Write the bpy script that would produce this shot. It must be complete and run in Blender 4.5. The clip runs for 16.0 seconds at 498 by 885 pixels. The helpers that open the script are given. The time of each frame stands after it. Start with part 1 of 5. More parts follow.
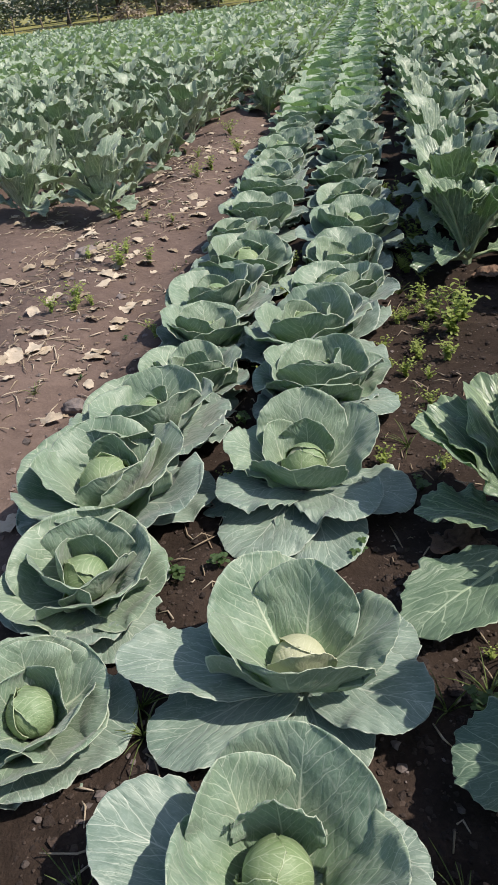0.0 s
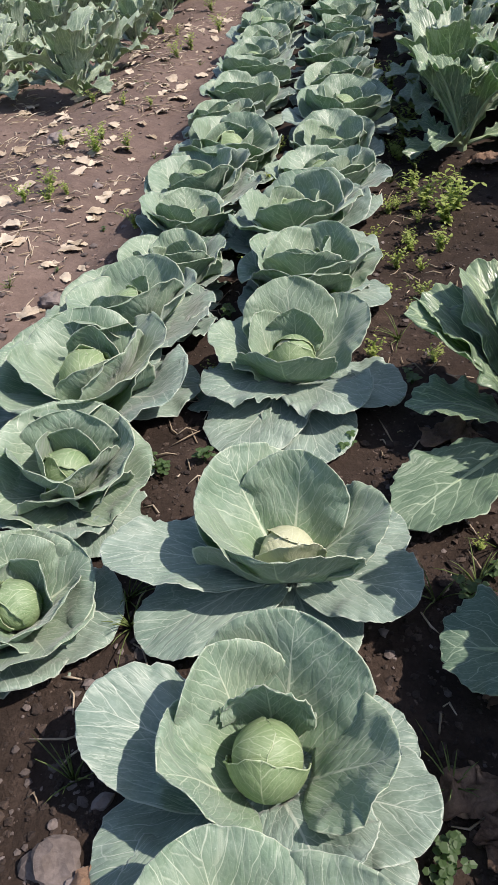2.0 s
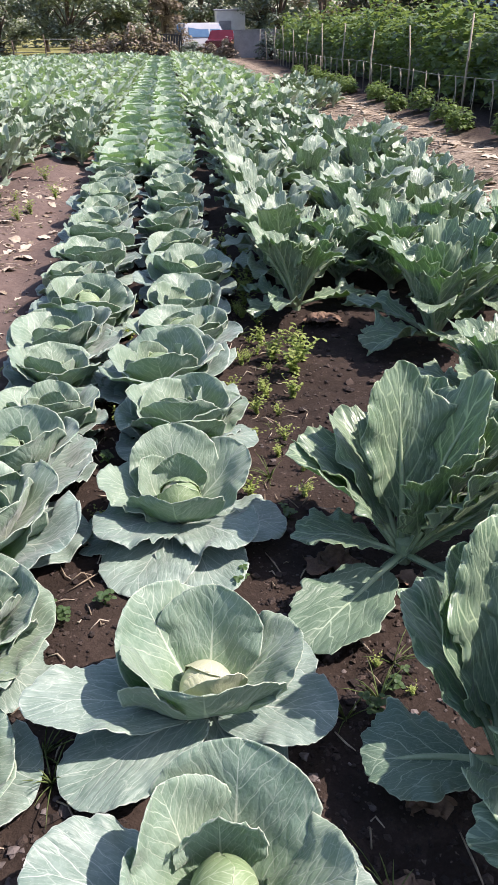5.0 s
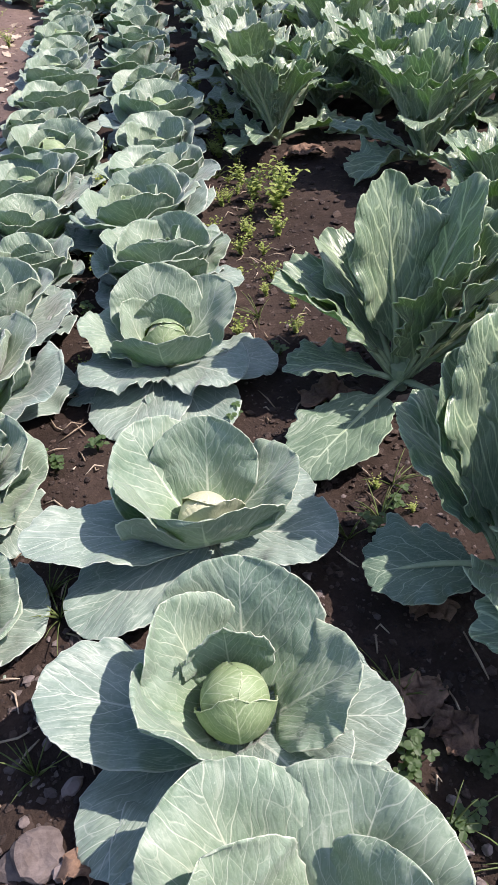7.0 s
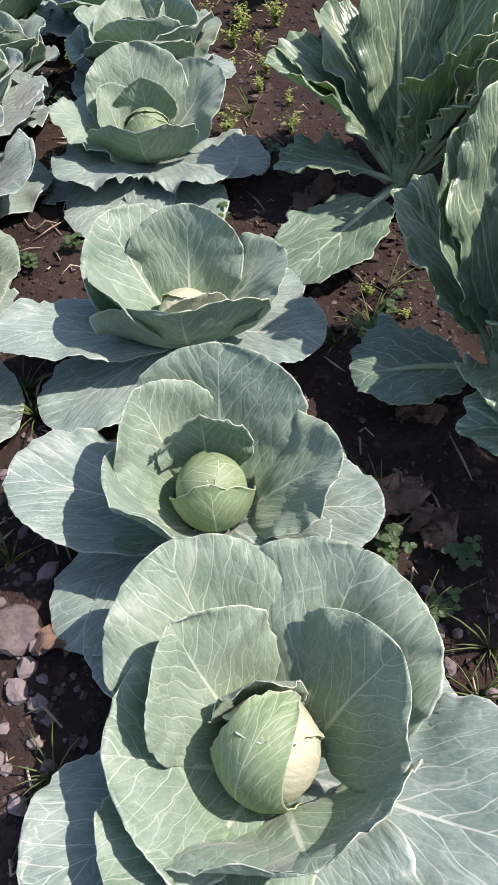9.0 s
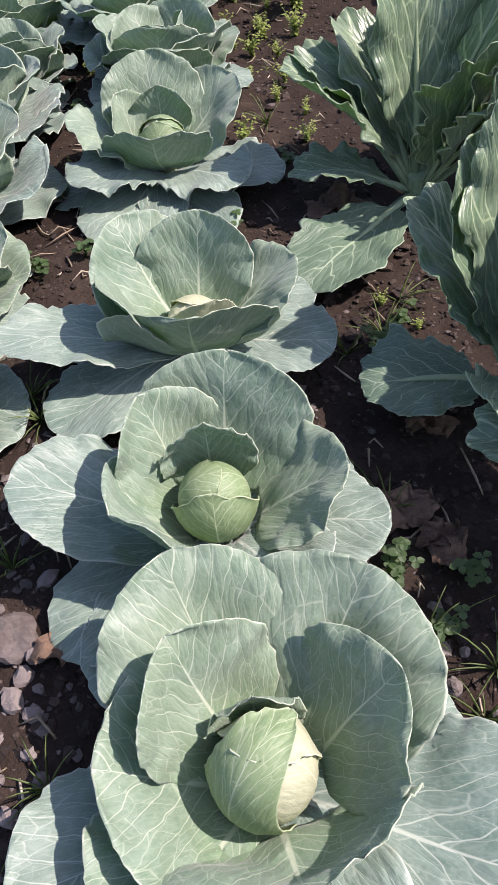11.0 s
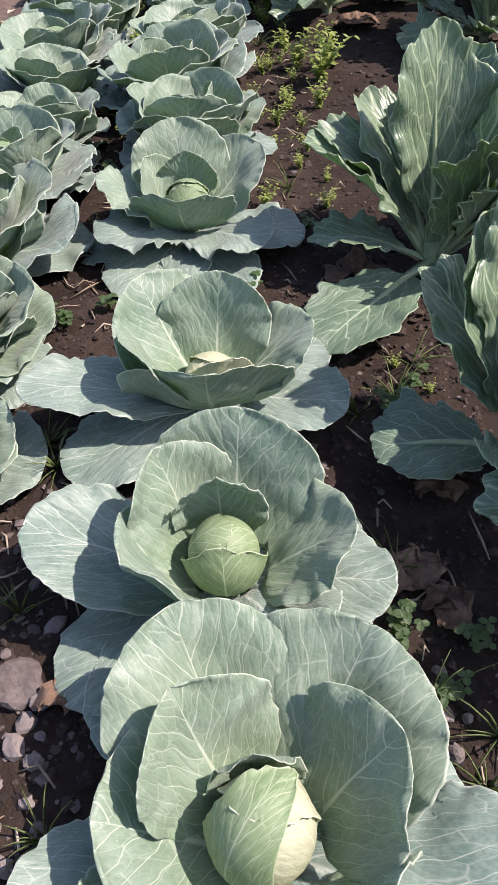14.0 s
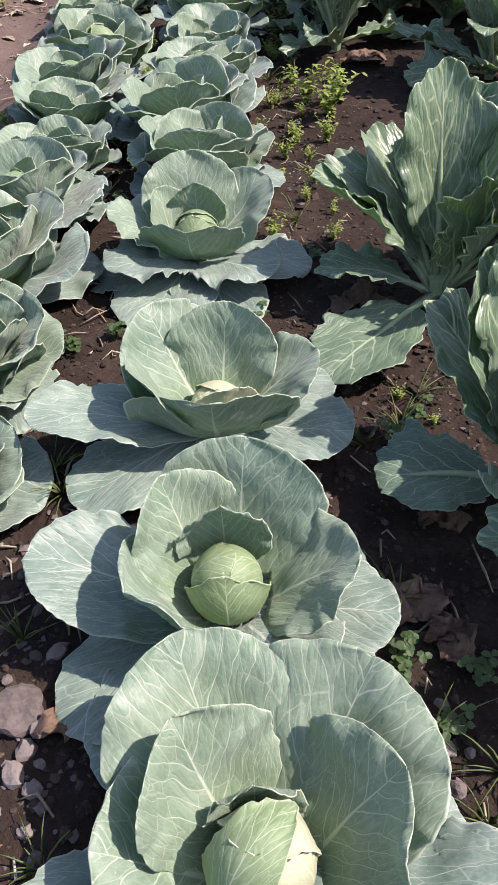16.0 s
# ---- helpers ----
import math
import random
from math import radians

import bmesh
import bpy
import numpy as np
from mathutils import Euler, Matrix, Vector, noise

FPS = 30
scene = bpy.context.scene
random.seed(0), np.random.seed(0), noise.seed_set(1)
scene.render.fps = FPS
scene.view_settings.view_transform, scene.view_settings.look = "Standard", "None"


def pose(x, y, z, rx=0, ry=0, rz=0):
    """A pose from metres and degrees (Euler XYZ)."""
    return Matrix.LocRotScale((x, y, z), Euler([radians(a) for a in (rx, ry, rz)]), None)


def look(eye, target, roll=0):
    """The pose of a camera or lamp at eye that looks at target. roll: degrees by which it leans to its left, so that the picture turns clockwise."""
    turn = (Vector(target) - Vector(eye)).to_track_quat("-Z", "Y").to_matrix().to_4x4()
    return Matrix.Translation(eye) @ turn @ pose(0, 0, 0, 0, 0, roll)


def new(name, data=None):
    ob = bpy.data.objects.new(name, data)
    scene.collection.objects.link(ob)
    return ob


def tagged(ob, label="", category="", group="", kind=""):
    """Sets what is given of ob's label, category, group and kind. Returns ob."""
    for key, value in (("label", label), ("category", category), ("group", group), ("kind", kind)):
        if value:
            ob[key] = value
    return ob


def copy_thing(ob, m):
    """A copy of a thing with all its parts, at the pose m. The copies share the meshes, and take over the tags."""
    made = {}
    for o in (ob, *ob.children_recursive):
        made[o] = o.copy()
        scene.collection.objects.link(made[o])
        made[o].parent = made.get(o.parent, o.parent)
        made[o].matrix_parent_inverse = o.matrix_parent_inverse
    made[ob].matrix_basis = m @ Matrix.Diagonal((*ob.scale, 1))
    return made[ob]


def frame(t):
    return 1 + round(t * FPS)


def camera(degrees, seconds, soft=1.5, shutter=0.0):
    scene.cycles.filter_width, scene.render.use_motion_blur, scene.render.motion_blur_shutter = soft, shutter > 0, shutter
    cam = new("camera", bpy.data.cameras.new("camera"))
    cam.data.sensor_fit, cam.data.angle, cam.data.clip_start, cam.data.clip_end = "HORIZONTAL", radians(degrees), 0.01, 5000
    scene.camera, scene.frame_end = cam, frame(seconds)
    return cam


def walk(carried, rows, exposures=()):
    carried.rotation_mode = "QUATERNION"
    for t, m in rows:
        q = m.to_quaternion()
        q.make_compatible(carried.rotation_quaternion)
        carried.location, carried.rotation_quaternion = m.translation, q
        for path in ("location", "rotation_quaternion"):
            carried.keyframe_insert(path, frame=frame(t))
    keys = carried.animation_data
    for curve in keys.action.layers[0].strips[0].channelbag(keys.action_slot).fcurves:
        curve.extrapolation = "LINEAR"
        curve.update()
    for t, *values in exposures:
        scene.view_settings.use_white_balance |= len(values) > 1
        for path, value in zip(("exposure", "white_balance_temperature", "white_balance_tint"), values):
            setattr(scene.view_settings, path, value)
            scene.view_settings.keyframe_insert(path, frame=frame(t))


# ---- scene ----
cam = camera(36.9, 16.0, 1.1)
PATH = [
    (0.0, (0.2145, 0.0706, 1.349), (-0.1444, 1.7406, 0.308), -7.9),
    (0.5, (0.2023, 0.0918, 1.302), (-0.1221, 1.6614, 0.107), -8.0),
    (1.0, (0.1999, 0.099, 1.272), (-0.1167, 1.6077, -0.002), -7.2),
    (1.5, (0.2039, 0.0986, 1.277), (-0.0786, 1.6185, 0.008), -7.2),
    (2.0, (0.1931, 0.1016, 1.282), (-0.1246, 1.6315, 0.033), -7.8),
    (2.5, (0.1433, 0.1179, 1.293), (-0.1141, 1.7069, 0.107), -8.5),
    (3.0, (0.0424, 0.0885, 1.312), (-0.1275, 1.7261, 0.177), -6.0),
    (3.5, (-0.0103, 0.0358, 1.338), (-0.0417, 1.7669, 0.337), -0.6),
    (4.0, (-0.0003, -0.0002, 1.357), (0.1234, 1.7497, 0.395), -0.1),
    (6.5, (0.038, 0.0015, 1.337), (0.2089, 1.7162, 0.322), -2.9),
    (7.0, (0.0421, 0.0032, 1.238), (0.163, 1.5565, -0.017), -6.0),
    (7.5, (0.0454, -0.0051, 1.177), (0.1613, 1.3971, -0.244), -5.5),
    (8.0, (0.0365, -0.0154, 1.15), (0.123, 1.3261, -0.331), -5.1),
    (8.5, (0.0432, -0.019, 1.126), (0.1232, 1.2579, -0.411), -5.5),
    (11.0, (0.0743, -0.0076, 1.089), (0.1074, 1.2964, -0.427), -6.1),
    (11.5, (0.0741, -0.0096, 1.092), (0.0887, 1.312, -0.409), -6.6),
    (12.0, (0.0768, -0.0139, 1.097), (0.0938, 1.3246, -0.389), -6.1),
    (12.5, (0.0744, -0.0177, 1.103), (0.0939, 1.3487, -0.356), -5.2),
    (13.0, (0.0724, -0.0185, 1.113), (0.0872, 1.3874, -0.309), -4.9),
    (13.5, (0.0723, -0.0195, 1.116), (0.0957, 1.3927, -0.3), -4.6),
    (14.0, (0.0703, -0.0193, 1.114), (0.0922, 1.387, -0.307), -4.1),
    (14.5, (0.0692, -0.0202, 1.115), (0.0918, 1.3951, -0.297), -3.8),
    (15.0, (0.0681, -0.0211, 1.117), (0.0747, 1.4176, -0.272), -3.6),
    (15.5, (0.0691, -0.0212, 1.119), (0.0777, 1.4284, -0.259), -3.6),
    (16.0, (0.07, -0.0223, 1.124), (0.0851, 1.4338, -0.247), -3.5),
]
walk(cam, [(t, look(eye, target, roll)) for t, eye, target, roll in PATH], [(0.0, 0.38, 6800, 14), (2.5, 0.68, 6700, 19), (4.0, 0.92, 6550, 22), (6.5, 1.02, 6600, 25), (8.0, 0.88, 6600, 26), (11.0, 0.82, 6650, 26), (16.0, 0.86, 6750, 25)])

# ---- light ----
SUN_AZ, SUN_EL = 95.0, 51.0          # degrees from +y towards +x, and above the horizon
world = bpy.data.worlds.new("sky")
scene.world = world
world.use_nodes = True
wn = world.node_tree
sky = wn.nodes.new("ShaderNodeTexSky")
sky.sky_type = "NISHITA"
sky.sun_disc = False
sky.sun_elevation = radians(SUN_EL)
sky.sun_rotation = radians(SUN_AZ)
wn.links.new(sky.outputs[0], wn.nodes["Background"].inputs[0])
wn.nodes["Background"].inputs[1].default_value = 0.118
sun_data = bpy.data.lights.new("sun", "SUN")
sun_data.energy = 3.9
sun_data.angle = radians(0.55)
sun_data.color = (1.0, 0.95, 0.87)
sun = new("sun", sun_data)
to_sun = Vector((math.sin(radians(SUN_AZ)) * math.cos(radians(SUN_EL)), math.cos(radians(SUN_AZ)) * math.cos(radians(SUN_EL)), math.sin(radians(SUN_EL))))
sun.matrix_world = look(to_sun * 60, (0, 0, 0))


# ---- materials ----
class Nodes:
    """Short names for building a node material."""

    def __init__(self, name, rough=0.6, metal=0.0, spec=0.5):
        self.mat = bpy.data.materials.new(name)
        self.mat.use_nodes = True
        self.t = self.mat.node_tree
        self.bsdf = self.t.nodes["Principled BSDF"]
        self.bsdf.inputs["Roughness"].default_value = rough
        self.bsdf.inputs["Metallic"].default_value = metal
        self.bsdf.inputs["Specular IOR Level"].default_value = spec

    def node(self, kind, **sets):
        n = self.t.nodes.new("ShaderNode" + kind)
        for k, v in sets.items():
            setattr(n, k, v)
        return n

    def put(self, socket, value):
        if isinstance(value, bpy.types.NodeSocket):
            self.t.links.new(value, socket)
        else:
            socket.default_value = value

    def math(self, op, a, b=0.0, c=0.0):
        n = self.node("Math", operation=op)
        for s, v in zip(n.inputs, (a, b, c)):
            self.put(s, v)
        return n.outputs[0]

    def coords(self, kind="Object"):
        return self.node("TexCoord").outputs[kind]

    def noise(self, scale, detail=4.0, rough=0.55, vec=None):
        n = self.node("TexNoise")
        n.inputs["Scale"].default_value = scale
        n.inputs["Detail"].default_value = detail
        n.inputs["Roughness"].default_value = rough
        self.put(n.inputs["Vector"], vec if vec is not None else self.coords())
        return n.outputs["Fac"]

    def ramp(self, fac, stops):
        n = self.node("ValToRGB")
        while len(n.color_ramp.elements) < len(stops):
            n.color_ramp.elements.new(0.5)
        for e, (p, c) in zip(n.color_ramp.elements, stops):
            e.position = p
            e.color = (*c, 1) if len(c) == 3 else c
        self.put(n.inputs[0], fac)
        return n.outputs[0]

    def mix(self, fac, a, b, blend="MIX"):
        n = self.node("Mix", data_type="RGBA", blend_type=blend)
        self.put(n.inputs[0], fac)
        for s, v in ((n.inputs[6], a), (n.inputs[7], b)):
            self.put(s, (*v, 1) if isinstance(v, tuple) and len(v) == 3 else v)
        return n.outputs[2]

    def span(self, x, lo, hi):
        n = self.node("MapRange", interpolation_type="SMOOTHSTEP")
        for s, v in zip(n.inputs, (x, lo, hi, 0.0, 1.0)):
            self.put(s, v)
        return n.outputs[0]

    def bump(self, height, strength=0.4, distance=0.01, normal=None):
        n = self.node("Bump")
        n.inputs["Strength"].default_value = strength
        n.inputs["Distance"].default_value = distance
        self.put(n.inputs["Height"], height)
        if normal is not None:
            self.put(n.inputs["Normal"], normal)
        return n.outputs[0]

    def done(self, color, normal=None, rough=None):
        self.put(self.bsdf.inputs["Base Color"], (*color, 1) if isinstance(color, tuple) and len(color) == 3 else color)
        if normal is not None:
            self.put(self.bsdf.inputs["Normal"], normal)
        if rough is not None:
            self.put(self.bsdf.inputs["Roughness"], rough)
        return self.mat


def leaf_material(name, dark, light, vein, glow, veins=9.0, slope=0.72, rib=0.03, rough=0.5, through_share=0.22, scorch=None, bloom=0.5, bold=1.0, net=1.0, quilt=1.0, base=None, sheen=0.0):
    """A leaf with a pale midrib, side veins that leave it and a branching net between them; u, v run across and along the leaf."""
    m = Nodes(name, rough)
    m.bsdf.inputs["Sheen Weight"].default_value = sheen
    m.bsdf.inputs["Sheen Roughness"].default_value = 0.45
    uv = m.node("UVMap", uv_map="UVMap").outputs[0]
    rim = m.node("SeparateXYZ")
    m.put(rim.inputs[0], m.node("UVMap", uv_map="margin").outputs[0])
    obj = m.coords()
    own = m.node("ObjectInfo").outputs["Random"]
    sep = m.node("SeparateXYZ")
    m.put(sep.inputs[0], uv)
    side = m.math("SIGN", sep.outputs[0])
    u, v = m.math("ABSOLUTE", sep.outputs[0]), sep.outputs[1]
    shift = m.math("MULTIPLY_ADD", own, 40.0, m.math("MULTIPLY", side, 7.3))
    place = m.node("CombineXYZ")
    for k, q in enumerate((u, v, shift)):
        m.put(place.inputs[k], q)
    wav = m.math("MULTIPLY", m.math("SUBTRACT", m.noise(2.6, 2.0, 0.5, place.outputs[0]), 0.5), 0.22)
    # midrib, tapering to the tip
    w = m.math("MAXIMUM", m.math("MULTIPLY_ADD", v, -rib * 1.05, rib), 0.002)
    midrib = m.math("SUBTRACT", 1.0, m.span(u, m.math("MULTIPLY", w, 0.5), m.math("MULTIPLY", w, 1.5)))
    # side veins run outwards and curve upwards, unevenly spaced
    rise = m.math("MULTIPLY_ADD", m.math("MULTIPLY", u, u), 0.25, m.math("MULTIPLY", u, slope))
    t = m.math("ADD", m.math("SUBTRACT", v, rise), wav)
    s = m.math("MULTIPLY_ADD", t, veins, m.math("MULTIPLY", side, 0.23))
    s = m.math("ADD", s, m.math("MULTIPLY", own, 3.0))
    d = m.math("ABSOLUTE", m.math("SUBTRACT", m.math("FRACT", s), 0.5))
    wide = m.math("MAXIMUM", m.math("MULTIPLY_ADD", u, -0.045 * bold, 0.055 * bold), 0.016 * bold)
    sidevein = m.math("SUBTRACT", 1.0, m.span(d, m.math("MULTIPLY", wide, 0.3), wide))
    # cells stretched along the side veins
    cell = m.node("CombineXYZ")
    m.put(cell.inputs[0], m.math("MULTIPLY", u, veins * 0.85))
    m.put(cell.inputs[1], m.math("MULTIPLY", s, 0.85))
    m.put(cell.inputs[2], shift)
    meshes = []
    for scale, lo, hi in ((1.0, 0.003, 0.028), (2.7, 0.01, 0.08)):
        vor = m.node("TexVoronoi", feature="DISTANCE_TO_EDGE")
        vor.inputs["Scale"].default_value = scale
        m.put(vor.inputs["Vector"], cell.outputs[0])
        meshes.append((vor.outputs["Distance"], m.math("SUBTRACT", 1.0, m.span(vor.outputs["Distance"], lo, hi))))
    fork, fine_net = meshes[0][1], meshes[1][1]
    lines = m.math("MAXIMUM", midrib, m.math("MAXIMUM", m.math("MULTIPLY", sidevein, 0.85), m.math("MAXIMUM", m.math("MULTIPLY", fork, 0.45 * net), m.math("MULTIPLY", fine_net, 0.14 * net))))
    # blade colour: broad patches, the waxy bloom and a value of its own for every leaf
    patch = m.noise(11.0, 4.0, 0.6, obj)
    fine = m.noise(210.0, 3.0, 0.65, obj)
    tone = m.math("ADD", m.math("MULTIPLY", patch, 0.72), m.math("MULTIPLY", fine, 0.28))
    blade = m.ramp(tone, [(0.32, dark), (0.66, light)])
    blade = m.mix(m.math("MULTIPLY", own, 0.4), blade, tuple(c * f for c, f in zip(light, (1.05, 1.0, 0.86))))
    if base:
        blade = m.mix(m.math("MULTIPLY", m.math("SUBTRACT", 1.0, m.span(v, 0.05, 0.5)), 0.7), blade, base)
    wax = m.math("MULTIPLY", m.span(m.noise(26.0, 6.0, 0.72, obj), 0.42, 0.72), bloom)
    blade = m.mix(wax, blade, tuple(min(1, c * 1.2 + 0.04) for c in light))
    color = m.mix(m.math("MULTIPLY", lines, 0.92), blade, vein)
    edge = m.span(rim.outputs[0], 0.965, 1.0)
    color = m.mix(m.math("MULTIPLY", edge, 0.7), color, tuple(min(1, c * 1.12) for c in vein))
    speck = m.math("MULTIPLY", m.span(m.noise(330.0, 1.0, 0.5, obj), 0.70, 0.78), 0.35)
    color = m.mix(speck, color, tuple(min(1, c * 1.25) for c in vein))
    if scorch:
        spots = m.math("MULTIPLY", m.span(m.noise(13.0, 4.0, 0.7, obj), 0.66, 0.74), 0.9)
        color = m.mix(spots, color, scorch)
    puff = m.math("ADD", m.math("MULTIPLY", meshes[0][0], 1.3 * quilt), m.math("MULTIPLY", meshes[1][0], 0.35 * quilt))
    puff = m.math("ADD", puff, m.math("MULTIPLY", d, 0.4 * quilt))
    puff = m.math("ADD", puff, m.math("MULTIPLY", patch, 0.8))
    normal = m.bump(puff, 0.38, 0.006)
    normal = m.bump(fine, 0.2, 0.002, normal)
    m.done(color, normal, m.math("MULTIPLY_ADD", wax, 0.2, rough))
    trans = m.node("BsdfTranslucent")
    m.put(trans.inputs[0], m.mix(m.math("MULTIPLY", lines, 0.6), glow, tuple(min(1, c * 1.6 + 0.1) for c in glow)))
    m.put(trans.inputs[1], normal)
    ms = m.node("MixShader")
    ms.inputs[0].default_value = through_share
    m.t.links.new(m.bsdf.outputs[0], ms.inputs[1])
    m.t.links.new(trans.outputs[0], ms.inputs[2])
    m.t.links.new(ms.outputs[0], m.t.nodes["Material Output"].inputs[0])
    return m.mat


def small_leaf_material(name, dark, light, glow, share=0.3, rough=0.55):
    """Foliage too small for veins: the tone changes from leaf to leaf."""
    m = Nodes(name, rough)
    isl = m.node("NewGeometry").outputs["Random Per Island"]
    tone = m.math("ADD", m.math("MULTIPLY", isl, 0.65), m.math("MULTIPLY", m.noise(0.8, 3.0), 0.35))
    m.done(m.ramp(tone, [(0.15, dark), (0.85, light)]))
    trans = m.node("BsdfTranslucent")
    m.put(trans.inputs[0], (*glow, 1))
    ms = m.node("MixShader")
    ms.inputs[0].default_value = share
    m.t.links.new(m.bsdf.outputs[0], ms.inputs[1])
    m.t.links.new(trans.outputs[0], ms.inputs[2])
    m.t.links.new(ms.outputs[0], m.t.nodes["Material Output"].inputs[0])
    return m.mat


def plain(name, dark, light, scale=6.0, rough=0.7, metal=0.0, relief=0.3, depth=0.01, own=0.0, grain=(1, 1, 1)):
    """Two tones by noise at two scales, with relief; grain stretches the pattern."""
    m = Nodes(name, rough, metal)
    mp = m.node("Mapping")
    mp.inputs["Scale"].default_value = grain
    m.put(mp.inputs[0], m.coords())
    a, b = m.noise(scale, 4.0, 0.6, mp.outputs[0]), m.noise(scale * 9, 4.0, 0.65, mp.outputs[0])
    tone = m.math("ADD", m.math("MULTIPLY", a, 0.6), m.math("MULTIPLY", b, 0.4))
    if own:
        tone = m.math("ADD", tone, m.math("MULTIPLY", m.math("SUBTRACT", m.node("ObjectInfo").outputs["Random"], 0.5), own))
        tone = m.math("ADD", tone, m.math("MULTIPLY", m.math("SUBTRACT", m.node("NewGeometry").outputs["Random Per Island"], 0.5), own))
    return m.done(m.ramp(tone, [(0.3, dark), (0.7, light)]), m.bump(b, relief, depth))


def ground_material():
    m = Nodes("soil", 0.95, spec=0.2)
    obj = m.coords()
    sep = m.node("SeparateXYZ")
    m.put(sep.inputs[0], obj)
    x, y = sep.outputs[0], sep.outputs[1]
    big, mid, fine = m.noise(1.3, 3.0, 0.6, obj), m.noise(14.0, 5.0, 0.7, obj), m.noise(110.0, 4.0, 0.7, obj)
    tone = m.math("ADD", m.math("MULTIPLY", big, 0.3), m.math("ADD", m.math("MULTIPLY", mid, 0.45), m.math("MULTIPLY", fine, 0.25)))
    soil = m.ramp(tone, [(0.3, (0.016, 0.011, 0.008)), (0.5, (0.036, 0.025, 0.019)), (0.72, (0.088, 0.062, 0.048))])
    # dried, trodden soil of the wide furrow
    dry = m.ramp(tone, [(0.3, (0.100, 0.069, 0.058)), (0.7, (0.245, 0.182, 0.152))])
    wob = m.math("MULTIPLY", m.math("SUBTRACT", big, 0.5), 0.5)
    furrow = m.math("MULTIPLY", m.span(m.math("ADD", x, wob), -4.5, -2.2), m.math("SUBTRACT", 1.0, m.span(m.math("ADD", x, wob), -1.0, -0.72)))
    soil = m.mix(m.math("MULTIPLY", furrow, 0.75), soil, dry)
    grit = m.span(m.noise(60.0, 2.0, 0.5, obj), 0.68, 0.74)
    soil = m.mix(m.math("MULTIPLY", grit, 0.5), soil, (0.22, 0.17, 0.14))
    straw = m.ramp(m.noise(26.0, 5.0, 0.75, obj), [(0.35, (0.11, 0.078, 0.056)), (0.62, (0.40, 0.325, 0.235))])
    strip = m.math("MULTIPLY", m.span(m.math("ADD", x, wob), 2.1, 2.6), m.math("SUBTRACT", 1.0, m.span(m.math("ADD", x, wob), 3.9, 4.5)))
    soil = m.mix(m.math("MULTIPLY", strip, m.span(m.math("ADD", m.math("MULTIPLY", mid, 0.6), m.math("MULTIPLY", m.noise(2.4, 4.0, 0.6, obj), 0.4)), 0.40, 0.52)), soil, straw)
    grass = m.ramp(m.noise(0.5, 6.0, 0.7, obj), [(0.3, (0.14, 0.15, 0.045)), (0.7, (0.33, 0.30, 0.11))])
    meadow = m.span(m.math("ADD", y, m.math("MULTIPLY", wob, 3.0)), 49.5, 51.5)
    color = m.mix(meadow, soil, grass)
    normal = m.bump(mid, 0.6, 0.02)
    normal = m.bump(fine, 0.6, 0.006, normal)
    return m.done(color, normal)


def brick_material():
    m = Nodes("grey_block", 0.9)
    b = m.node("TexBrick")
    b.inputs["Scale"].default_value = 1.0
    b.inputs["Brick Width"].default_value = 0.4
    b.inputs["Row Height"].default_value = 0.2
    b.inputs["Mortar Size"].default_value = 0.015
    b.inputs["Color1"].default_value = (0.24, 0.26, 0.30, 1)
    b.inputs["Color2"].default_value = (0.34, 0.36, 0.40, 1)
    b.inputs["Mortar"].default_value = (0.5, 0.5, 0.5, 1)
    mp = m.node("Mapping")
    mp.inputs["Rotation"].default_value = (radians(90), 0, 0)
    m.put(mp.inputs[0], m.coords())
    m.put(b.inputs[0], mp.outputs[0])
    return m.done(b.outputs[0], m.bump(b.outputs[1], 0.4, 0.01))


CABBAGE = leaf_material("cabbage_leaf", (0.115, 0.212, 0.138), (0.262, 0.350, 0.262), (0.56, 0.62, 0.48), (0.26, 0.47, 0.12), veins=6.0, rough=0.46, sheen=0.22, through_share=0.23, base=(0.23, 0.345, 0.20))
SKIRT = leaf_material("old_cabbage_leaf", (0.105, 0.188, 0.145), (0.240, 0.318, 0.265), (0.50, 0.56, 0.47), (0.20, 0.38, 0.12), veins=6.0, rough=0.46, sheen=0.22, through_share=0.13, quilt=1.3)
HEART = leaf_material("cabbage_heart", (0.140, 0.250, 0.108), (0.265, 0.360, 0.200), (0.54, 0.61, 0.42), (0.42, 0.58, 0.15), veins=6.0, bloom=0.3, base=(0.32, 0.42, 0.20), quilt=0.5)
CREAM = leaf_material("cream_heart", (0.42, 0.47, 0.30), (0.60, 0.62, 0.45), (0.68, 0.70, 0.54), (0.55, 0.62, 0.25), veins=6.0, bloom=0.3, quilt=0.4)
# field plants: sunlit paleness is put into this lighter copy of the leaf
CAULI = leaf_material("sunlit_cauliflower_leaf", (0.075, 0.155, 0.088), (0.300, 0.378, 0.290), (0.60, 0.67, 0.48), (0.32, 0.52, 0.14), veins=6.0, slope=0.55, rib=0.085, rough=0.34, sheen=0.2, through_share=0.25, bloom=0.8, bold=1.7, net=1.2, quilt=2.0)
# darker, glossier copy of the same leaf for the near plants
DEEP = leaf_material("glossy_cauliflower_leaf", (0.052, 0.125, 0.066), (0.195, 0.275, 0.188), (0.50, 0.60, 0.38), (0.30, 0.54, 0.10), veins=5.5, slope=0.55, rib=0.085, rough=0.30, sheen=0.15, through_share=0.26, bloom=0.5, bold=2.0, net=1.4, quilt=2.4)
